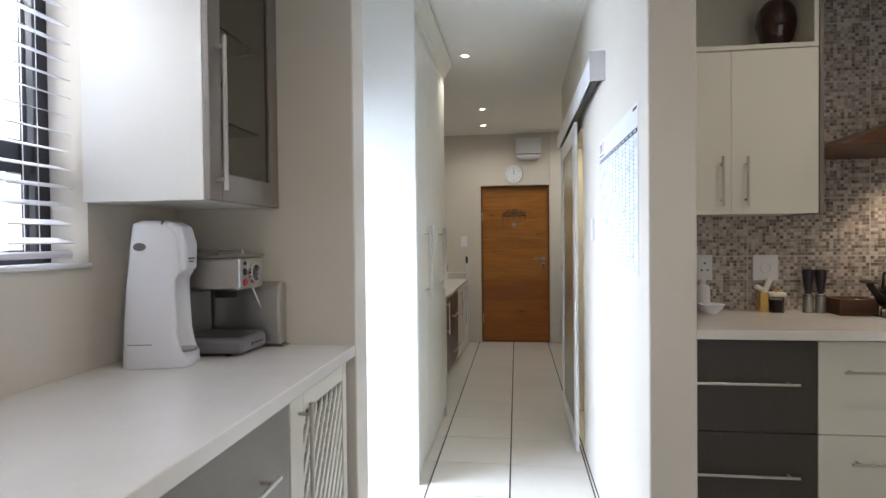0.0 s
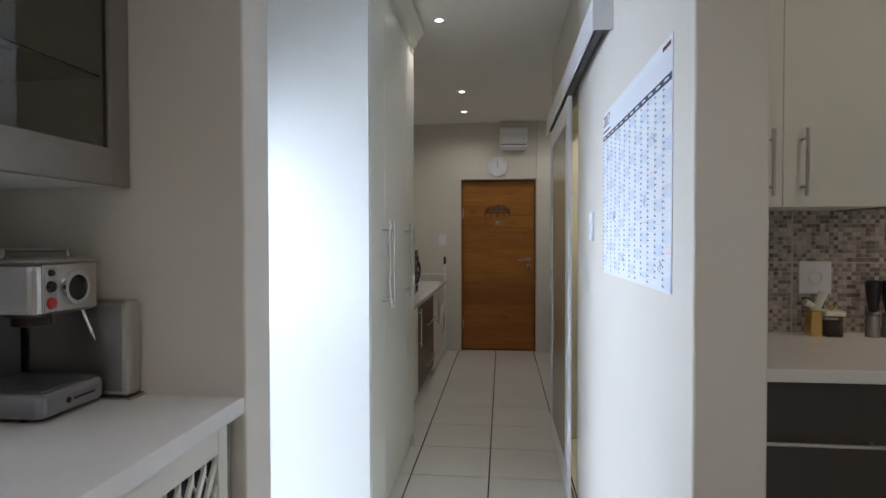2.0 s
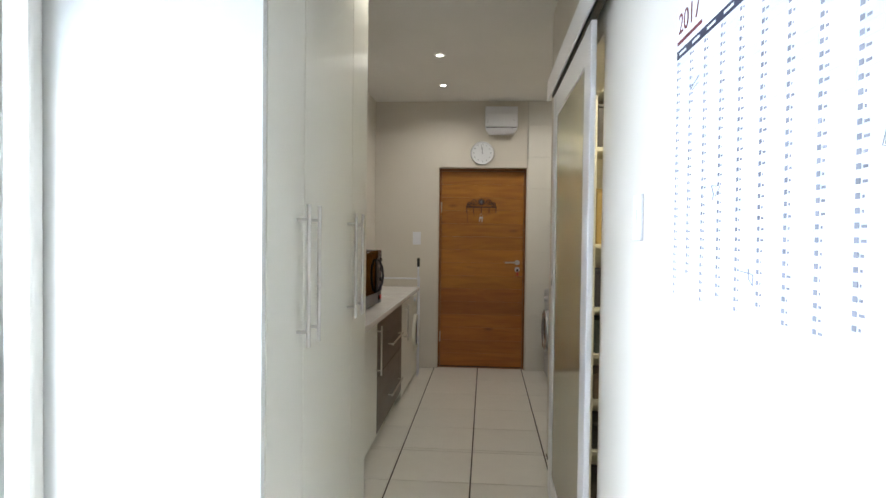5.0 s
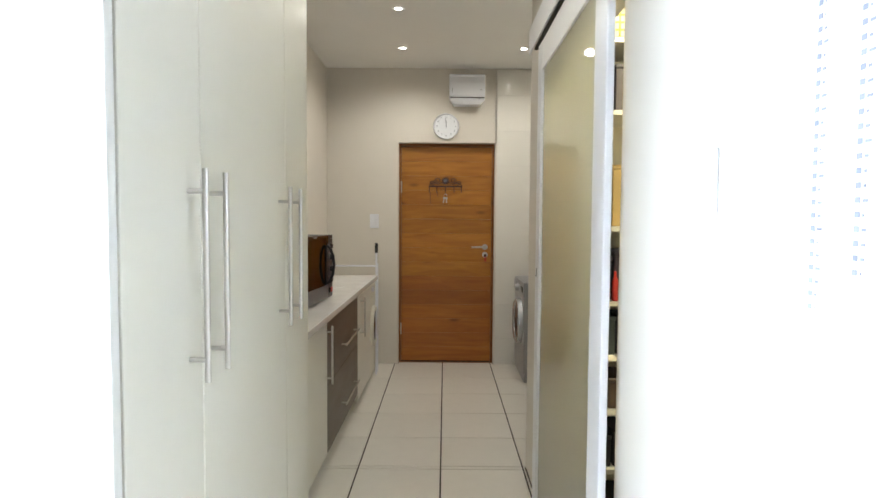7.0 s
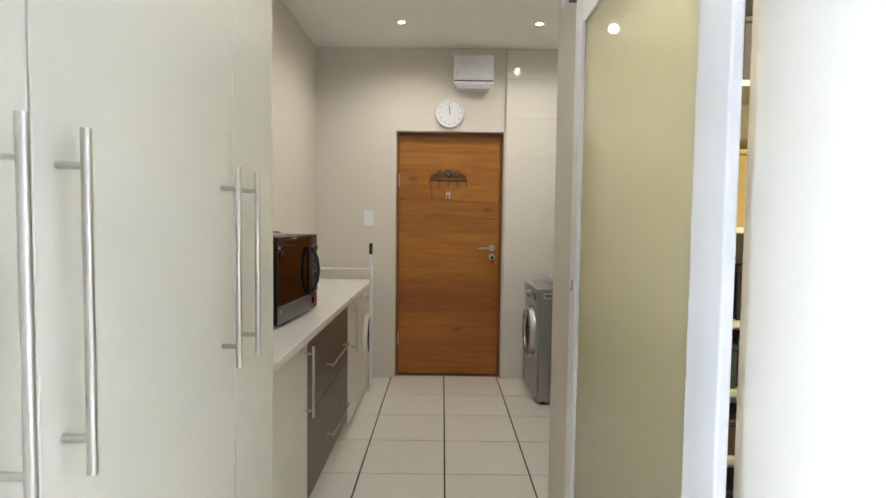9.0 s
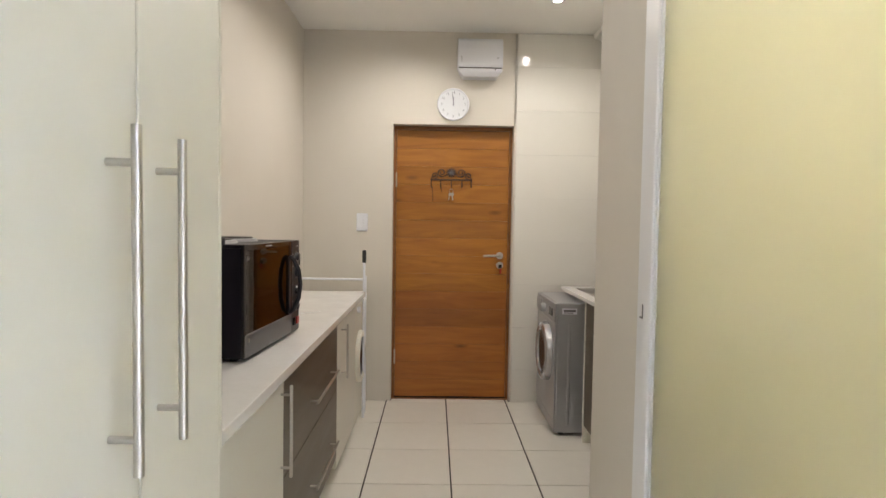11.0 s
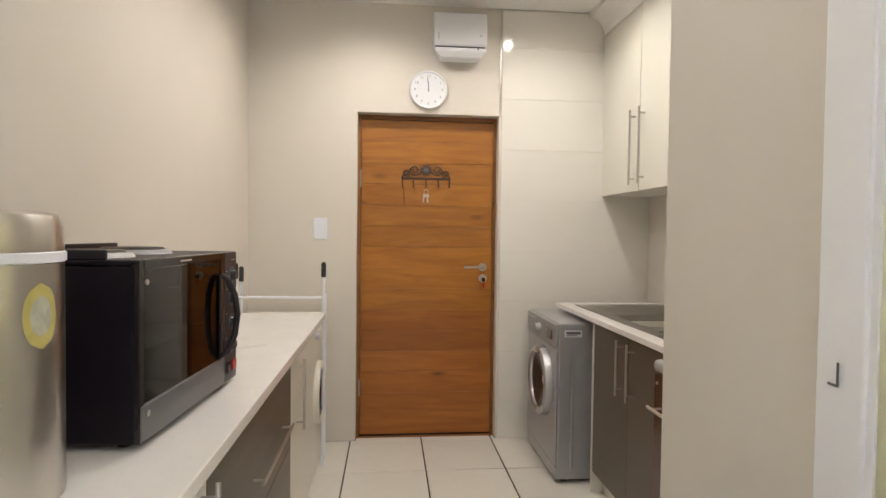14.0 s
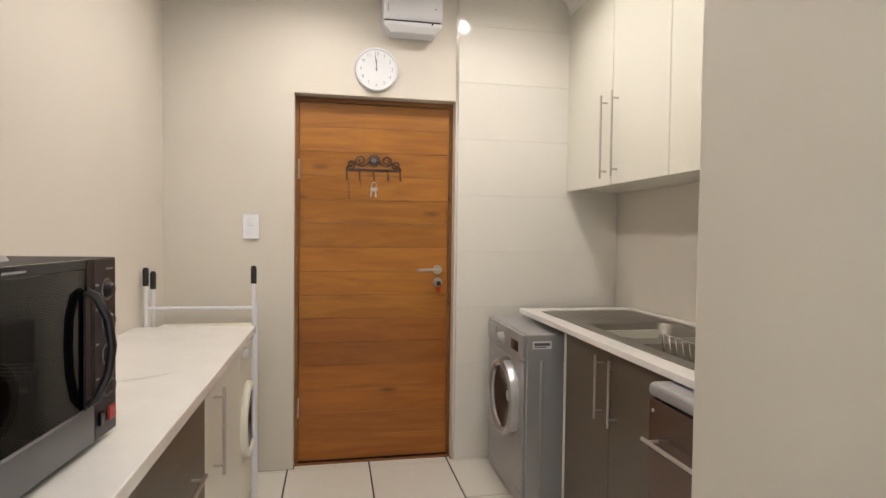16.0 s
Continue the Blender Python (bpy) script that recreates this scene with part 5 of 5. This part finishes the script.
for s in (-1, 1):
    part("scroll", tube(spiral(0.175 + s * 0.068, 1.712, 0.030, 1.4, -math.pi / 2, s), 0.004, 6), RACK_IRON, kr)
    part("scroll", tube(spiral(0.175 + s * 0.120, 1.690, 0.024, 1.3, -math.pi / 2 if s > 0 else -math.pi / 2, -s), 0.004, 6), RACK_IRON, kr)
    part("brace", tube([(0.175 + s * 0.03, YR + 0.003, 1.70), (0.175 + s * 0.06, YR + 0.003, 1.681), (0.175 + s * 0.10, YR + 0.003, 1.70), (0.175 + s * 0.145, YR + 0.003, 1.67)], 0.0035, 6), RACK_IRON, kr)
star = []
for k in range(24):
    r = 0.040 if k % 2 == 0 else 0.026
    star.append((0.175 + r * math.cos(math.pi * k / 12), 1.712 + r * math.sin(math.pi * k / 12)))
part("rosette", prism(star, "y", YR - 0.001, YR + 0.006), RACK_IRON, kr)
part("rosette_star", prism([(0.175 + (0.030 if k % 2 == 0 else 0.008) * math.cos(math.pi * k / 8), 1.712 + (0.030 if k % 2 == 0 else 0.008) * math.sin(math.pi * k / 8)) for k in range(16)], "y", YR - 0.006, YR - 0.001), SILVER_D, kr)
for x in (0.034, 0.100, 0.175, 0.250, 0.315):
    part("hook", tube([(x, YR + 0.003, 1.658), (x, YR - 0.004, 1.625), (x, YR - 0.012, 1.605), (x, YR - 0.022, 1.612), (x, YR - 0.024, 1.625)], 0.0035, 6), RACK_IRON, kr)
kr.scale = (1.07, 1.0, 1.04)
kr.location.y += BACK
bunch = thing("key_bunch", (0.175, 7.506, 1.61), "small bunch of keys hanging on the key rack", "keys")
part("ring", tube([(0.175 + 0.014 * math.cos(a), 7.508, 1.594 + 0.016 * math.sin(a)) for a in [2 * math.pi * k / 16 for k in range(17)]], 0.0015, 6), STEEL, bunch)
for a, dx in ((12, -0.008), (-10, 0.004), (2, 0.010)):
    part("key", moved(join(box(-0.0035, 0.0035, -0.001, 0.001, -0.055, -0.02), lathe([(0, 0.001), (0.011, 0.001), (0.011, -0.001), (0, -0.001)], 14, pose(0, 0, -0.012, 90, 0, 0))), pose(0.175 + dx, 7.508 - abs(dx) * 0.3, 1.582, 0, a, 0)), STEEL, bunch)
bunch.location.z -= 0.02
bunch.location.y += BACK
for x, n in ((0.034, 0.10), (0.100, 0.03)):
    cord_key = thing("hanging_key", (x, 7.506, 1.6), "thin dark cord with a key on the key rack", "keys")
    part("cord", tube([(x, 7.508, 1.612), (x + 0.001, 7.512, 1.60 - n * 0.5), (x + 0.003, 7.514, 1.60 - n)], 0.0018, 6), TRAYWOOD, cord_key)
    cord_key.location.z -= 0.005
    cord_key.location.y += BACK

# ---------------------------------------------------------------- on the scullery counter
ov = thing("mini_oven", (-0.70, 5.36, TOPL), "black countertop oven with two hotplates and a curved handle", "oven")
OX, OY0, OY1, OZ0, OZ1, OXB = -0.535, 5.085, 5.645, TOPL + 0.014, 1.252, -0.885
part("casing", join(box(OXB, OX - 0.012, OY0, OY1, OZ1 - 0.012, OZ1, 0.003), box(OXB, OX - 0.012, OY0, OY0 + 0.012, OZ0, OZ1 - 0.012, 0.002), box(OXB, OX - 0.012, 5.538, OY1, OZ0, OZ1 - 0.012, 0.002), box(OXB, OX - 0.012, OY0 + 0.012, 5.538, OZ0, OZ0 + 0.012, 0.002), box(OXB, OXB + 0.012, OY0 + 0.012, 5.538, OZ0 + 0.012, OZ1 - 0.012)), OVENBLACK, ov)
part("liner", join(box(OXB + 0.014, OXB + 0.018, OY0 + 0.02, 5.48, OZ0 + 0.02, OZ1 - 0.02), box(OXB + 0.02, OX - 0.03, OY0 + 0.0135, OY0 + 0.018, OZ0 + 0.02, OZ1 - 0.02)), mat("oven_liner", (0.03, 0.026, 0.024), 0.55, metal=0.2, vary=0.15), ov)
part("control_panel", box(OX - 0.014, OX, 5.548, OY1, OZ0 - 0.002, OZ1, 0.004, 2), BLACK, ov)
od = part("door", join(box(OX - 0.012, OX, OY0, OY0 + 0.02, OZ0, OZ1, 0.002), box(OX - 0.012, OX, 5.52, 5.546, OZ0 + 0.076, OZ1, 0.002), box(OX - 0.012, OX, OY0 + 0.02, 5.52, OZ1 - 0.02, OZ1, 0.002)), BLACKGL, ov)
part("sill_strip", box(OX - 0.012, OX + 0.002, OY0 + 0.002, 5.546, OZ0, OZ0 + 0.075, 0.003), SILVER_D, od, "grey metal strip under the oven window")
part("window", box(OX - 0.006, OX - 0.002, OY0 + 0.018, 5.522, OZ0 + 0.074, OZ1 - 0.018), OVENGL, od)
part("handle", join(tube([(OX + 0.003, 5.512, OZ0 + 0.085), (OX + 0.018, 5.518, OZ0 + 0.095), (OX + 0.034, 5.532, OZ0 + 0.14), (OX + 0.039, 5.538, OZ0 + 0.195), (OX + 0.034, 5.532, OZ0 + 0.25), (OX + 0.018, 5.518, OZ0 + 0.295), (OX + 0.003, 5.512, OZ0 + 0.305)], 0.0085, 12), box(OX, OX + 0.005, 5.504, 5.524, OZ0 + 0.075, OZ0 + 0.305, 0.002)), BLACK, od, "curved black handle")
for z in (0.30, 0.235, 0.165, 0.10):
    part("knob", join(lathe([(0, 0.014), (0.011, 0.013), (0.015, 0.008), (0.0165, 0.0), (0, 0)], 22, pose(OX + 0.0005, 5.602, OZ0 + z, 0, 90, 0))), BLACK, ov)
    part("knob_ring", lathe([(0.019, 0.0008), (0.0195, 0.002), (0.0235, 0.002), (0.024, 0.0008)], 26, pose(OX, 5.602, OZ0 + z, 0, 90, 0)), SILVER_D, ov)
part("rocker_switch", box(OX, OX + 0.006, 5.600, 5.630, OZ0 + 0.025, OZ0 + 0.055, 0.002), RED, ov, "red power switch")
part("rocker_switch", box(OX, OX + 0.006, 5.562, 5.580, OZ0 + 0.025, OZ0 + 0.055, 0.002), BLACKGL, ov)
part("print", join(box(OX, OX + 0.0006, 5.60, 5.63, OZ0 + 0.345, OZ0 + 0.341), *[box(OX, OX + 0.0006, 5.556, 5.568, OZ0 + zz, OZ0 + zz + 0.004) for zz in (0.12, 0.19, 0.26, 0.31)], box(OX, OX + 0.0006, 5.27, 5.33, OZ1 - 0.012, OZ1 - 0.008)), SILVER, ov, kind="stuff")
part("door_screw", rod((OX - 0.001, OY0 + 0.03, OZ1 - 0.045), (OX + 0.003, OY0 + 0.03, OZ1 - 0.045), 0.006, 12), STEEL, ov)
part("door_screw", rod((OX - 0.001, OY0 + 0.03, OZ0 + 0.055), (OX + 0.004, OY0 + 0.03, OZ0 + 0.055), 0.007, 12), STEEL, ov)
for zz in (0.175,):
    rk = [tube([(OXB + 0.03, y, OZ0 + zz), (OX - 0.035, y, OZ0 + zz)], 0.002, 5) for y in [5.115 + 0.03 * k for k in range(13)]]
    rk += [tube([(x, 5.108, OZ0 + zz), (x, 5.48, OZ0 + zz)], 0.0025, 5) for x in (OX - 0.035, OXB + 0.03)]
    part("wire_rack", join(*rk), CHROME, ov)
for y, r in ((5.20, 0.093), (5.42, 0.078)):
    mh = pose(-0.72, y, OZ1)
    part("hotplate_rim", lathe([(r - 0.006, 0.001), (r - 0.004, 0.011), (r + 0.008, 0.010), (r + 0.014, 0.0)], 36, mh), SILVER, ov)
    part("hotplate", lathe([(0, 0.013), (r * 0.25, 0.013), (r * 0.27, 0.015), (r - 0.008, 0.016), (r - 0.004, 0.012), (r - 0.005, 0.001)], 36, mh), IRON, ov)
for zz in (0.105, 0.265):
    part("shelf_clip", box(OXB + 0.20, OXB + 0.235, 5.525, 5.536, OZ0 + zz, OZ0 + zz + 0.012, 0.003), CHROME, ov)
part("top_lip", join(box(OXB, OXB + 0.01, OY0 + 0.01, OY1 - 0.01, OZ1, OZ1 + 0.022, 0.002), box(OXB + 0.01, -0.60, OY0 + 0.004, OY0 + 0.010, OZ1, OZ1 + 0.02, 0.002)), BLACK, ov)
for x in (OXB + 0.05, OX - 0.05):
    for y in (OY0 + 0.04, OY1 - 0.04):
        part("foot", rod((x, y, TOPL), (x, y, OZ0 + 0.001), 0.014, 12), RUBBER, ov)

ov.rotation_euler.z = radians(-4.2)
ov.location.x += 0.010
ov.location.y += 0.018

bn = thing("bread_bin", (-0.710, 4.890, TOPL), "brushed steel round bin with a white band and yellow sticker", "bin")
mb = pose(-0.710, 4.890, TOPL)
part("body", lathe([(0, 0.004), (0.115, 0.004), (0.119, 0.0), (0.120, 0.010), (0.120, 0.385), (0.117, 0.388)], 48, mb), STEEL, bn)
part("band", lathe([(0.120, 0.386), (0.123, 0.388), (0.123, 0.402), (0.120, 0.404)], 48, mb), PLASTW, bn, "white plastic band")
part("lid", lathe([(0.120, 0.403), (0.120, 0.445), (0.113, 0.462), (0.10, 0.468), (0, 0.470)], 48, mb), STEEL, bn)


def sticker(scale, r):
    bm = bmesh.new()
    rows_ = []
    for j in range(11):
        s_ = (j / 10) * 2 - 1
        w_ = 0.256 * scale * math.sqrt(max(0.0, 1 - s_ * s_))
        rows_.append([bm.verts.new((r * math.cos(a), r * math.sin(a), 0.305 + 0.052 * scale * s_)) for a in [radians(-14) + w_ * (i / 8 * 2 - 1) for i in range(9)]])
    for a, b in zip(rows_, rows_[1:]):
        for i in range(8):
            bm.faces.new((a[i], a[i + 1], b[i + 1], b[i]))
    bmesh.ops.remove_doubles(bm, verts=bm.verts, dist=1e-5)
    return moved(smooth(bm), mb)


part("sticker", sticker(1.0, 0.1206), mat("yellow_sticker", (0.50, 0.44, 0.14), 0.45, vary=0.3, scale=26), bn, "oval yellow sticker")
part("sticker_middle", sticker(0.62, 0.1210), mat("sticker_print", (0.42, 0.42, 0.34), 0.4, vary=0.4, scale=60), bn, "pale printed middle of the sticker")
scr2 = []
for k in range(5):
    scr2.append(tube([(-0.70 + k * 0.03, 6.05 + k * 0.02, TOPL + 0.0008), (-0.66 + k * 0.03, 6.09 + 0.015 * k, TOPL + 0.0008), (-0.60 + k * 0.02, 6.07 + 0.03 * k, TOPL + 0.0008)], 0.0006, 4))
solid("plastic_wrap", join(*scr2), LINE_INK, "crumpled clear plastic film lying on the worktop", "plastic film")

# ---------------------------------------------------------------- sink side small things
dr = thing("dish_rack", (1.22, 6.1, TOPR), "small chrome wire dish rack standing in the sink", "dish rack")
for x in (1.14, 1.30):
    part("side_wire", tube([(x, 5.97, TOPR - 0.14), (x, 5.96, TOPR + 0.05), (x, 6.20, TOPR + 0.05), (x, 6.19, TOPR - 0.14)], 0.003, 6), CHROME, dr)
for k in range(7):
    y = 5.965 + k * 0.039
    part("cross_wire", tube([(1.14, y, TOPR + 0.05), (1.15, y, TOPR - 0.02), (1.18, y, TOPR - 0.10), (1.26, y, TOPR - 0.10), (1.29, y, TOPR - 0.02), (1.30, y, TOPR + 0.05)], 0.0022, 6), CHROME, dr)
wsock = thing("power_socket", (1.629, 6.12, 1.2), "white socket on the wall above the sink", "socket")
part("plate", box(1.6195, 1.6292, 6.06, 6.14, 1.17, 1.30, 0.003, 2), PLASTW, wsock)

# ---------------------------------------------------------------- pantry shelves and stores
ps = thing("pantry_shelves", (1.2, 4.95, 0), "cream open pantry shelves loaded with boxes and bottles", "shelf")
SH = [0.20, 0.475, 0.726, 0.98, 1.32, 1.84, 2.16]
part("gable", box(0.774, 0.790, 4.80, 5.12, 0, 2.4), LACQ, ps)
part("gable", box(1.612, 1.628, 4.80, 5.12, 0, 2.4), LACQ, ps)
for z in SH:
    part("shelf", box(0.790, 1.612, 4.80, 5.12, z - 0.022, z, 0.002), LACQ, ps)
STORES = [("storage_box", 0.20, 0.17, (0.03, 0.028, 0.03), "dark storage box on a pantry shelf"), ("storage_box", 0.475, 0.16, (0.10, 0.07, 0.05), "brown carton on a pantry shelf"), ("storage_box", 0.726, 0.19, (0.035, 0.045, 0.045), "dark green tin on a pantry shelf"),
          ("storage_box", 0.98, 0.24, (0.035, 0.03, 0.04), "black box with red print on a pantry shelf"), ("storage_box", 1.32, 0.34, (0.34, 0.24, 0.09), "tan cardboard box on a pantry shelf"), ("storage_box", 1.84, 0.26, (0.05, 0.04, 0.045), "dark box on the upper pantry shelf")]
rngp = random.Random(9)
for name, z, h, col, label in STORES:
    mt = mat("store_" + str(int(z * 1000)), col, 0.5, vary=0.15)
    x = 0.82
    while x < 1.52:
        w = 0.10 + rngp.random() * 0.07
        hh = h * (0.8 + 0.2 * rngp.random())
        t_ = thing(name, (x + w / 2, 4.92, z), label, "box", "stores in the pantry")
        part("body", box(x, x + w, 4.83, 5.04, z, z + hh - 0.02, 0.004), mt, t_)
        part("lid", box(x - 0.003, x + w + 0.003, 4.826, 5.043, z + hh - 0.02, z + hh, 0.004), mt, t_)
        x += w + 0.012
for x, z, m in ((0.95, 0.98, RED), (1.05, 0.98, GOLD), (1.13, 0.475, RED), (1.0, 0.726, GOLD)):
    b_ = thing("bottle", (x, 4.815, z), "small coloured bottle on a pantry shelf edge", "bottle", "stores in the pantry")
    part("body", lathe([(0, 0), (0.013, 0), (0.014, 0.004), (0.014, 0.09), (0.006, 0.115), (0.006, 0.135), (0, 0.135)], 16, pose(x, 4.815, z)), m, b_)
bk = thing("wire_basket", (1.1, 4.95, 2.16), "yellow wire basket on the top pantry shelf", "basket")
YEL = mat("yellow_wire", (0.62, 0.52, 0.16), 0.4, vary=0.1)
for k in range(20):
    x = 0.84 + k * 0.036
    part("wire", tube([(x, 4.82, 2.162), (x, 4.82, 2.33)], 0.0045, 5), YEL, bk)
for k in range(6):
    part("wire", tube([(0.83, 4.82, 2.165 + k * 0.033), (1.55, 4.82, 2.165 + k * 0.033)], 0.0045, 5), YEL, bk)

# ---------------------------------------------------------------- tiles, last
TP, GX_, GY_ = 0.447, 0.158, 4.790
tile_mesh = {}


def tile_data(w, d):
    key = (round(w, 3), round(d, 3))
    if key not in tile_mesh:
        bm = box(-w / 2, w / 2, -d / 2, d / 2, -0.006, 0.0, 0.0012)
        me_ = bpy.data.meshes.new("tile")
        bm.to_mesh(me_)
        bm.free()
        me_.materials.append(TILE)
        tile_mesh[key] = me_
    return tile_mesh[key]


def lay(x0, x1, y0, y1):
    i0, i1 = math.floor((x0 - GX_) / TP), math.ceil((x1 - GX_) / TP)
    j0, j1 = math.floor((y0 - GY_) / TP), math.ceil((y1 - GY_) / TP)
    for i in range(i0, i1):
        for j in range(j0, j1):
            a, b = max(x0, GX_ + i * TP), min(x1, GX_ + (i + 1) * TP)
            c, d = max(y0, GY_ + j * TP), min(y1, GY_ + (j + 1) * TP)
            if b - a < 0.012 or d - c < 0.012:
                continue
            t_ = new("tile", tile_data(b - a - 0.0085, d - c - 0.006))
            t_.location = ((a + b) / 2, (c + d) / 2, 0.0)
            t_.parent = floor


lay(-1.0, 0.622, 2.06, 5.275)
lay(-0.92, 1.63, 5.275, 7.5)
lay(-0.36, 0.772, -2.6, 2.06)
lay(0.772, 4.3, -2.6, 2.45)
lay(0.622, 0.772, 3.70, 4.58)
lay(EX0, EX1, 7.5, 7.5 + BACK)

# glossy wall tiles on the end wall beside the door and behind the sink
clad = solid("wall_tiling", box(0.642, 1.6285, 7.4925, 7.4995, 0.0, CEIL - 0.004), LIGHT_GROUT, "glossy off-white wall tiles beside the door", "wall", kind="structure")
ZT = [0.0, 0.245, 0.565, 0.885, 1.205, 1.525, 1.845, 2.165, 2.485, CEIL - 0.006]
XT = [0.643, 1.628]
shared = {}
for z0, z1 in zip(ZT, ZT[1:]):
    for x0, x1 in zip(XT, XT[1:]):
        key = (round(x1 - x0, 3), round(z1 - z0, 3))
        if key not in shared:
            bm = box(-(x1 - x0) / 2 + 0.0006, (x1 - x0) / 2 - 0.0006, -0.003, 0.003, -(z1 - z0) / 2 + 0.0006, (z1 - z0) / 2 - 0.0006, 0.0007)
            me_ = bpy.data.meshes.new("tile")
            bm.to_mesh(me_)
            bm.free()
            me_.materials.append(WALL_TILE)
            shared[key] = me_
        t_ = new("tile", shared[key])
        t_.location = ((x0 + x1) / 2, 7.4895, (z0 + z1) / 2)
        t_.parent = clad
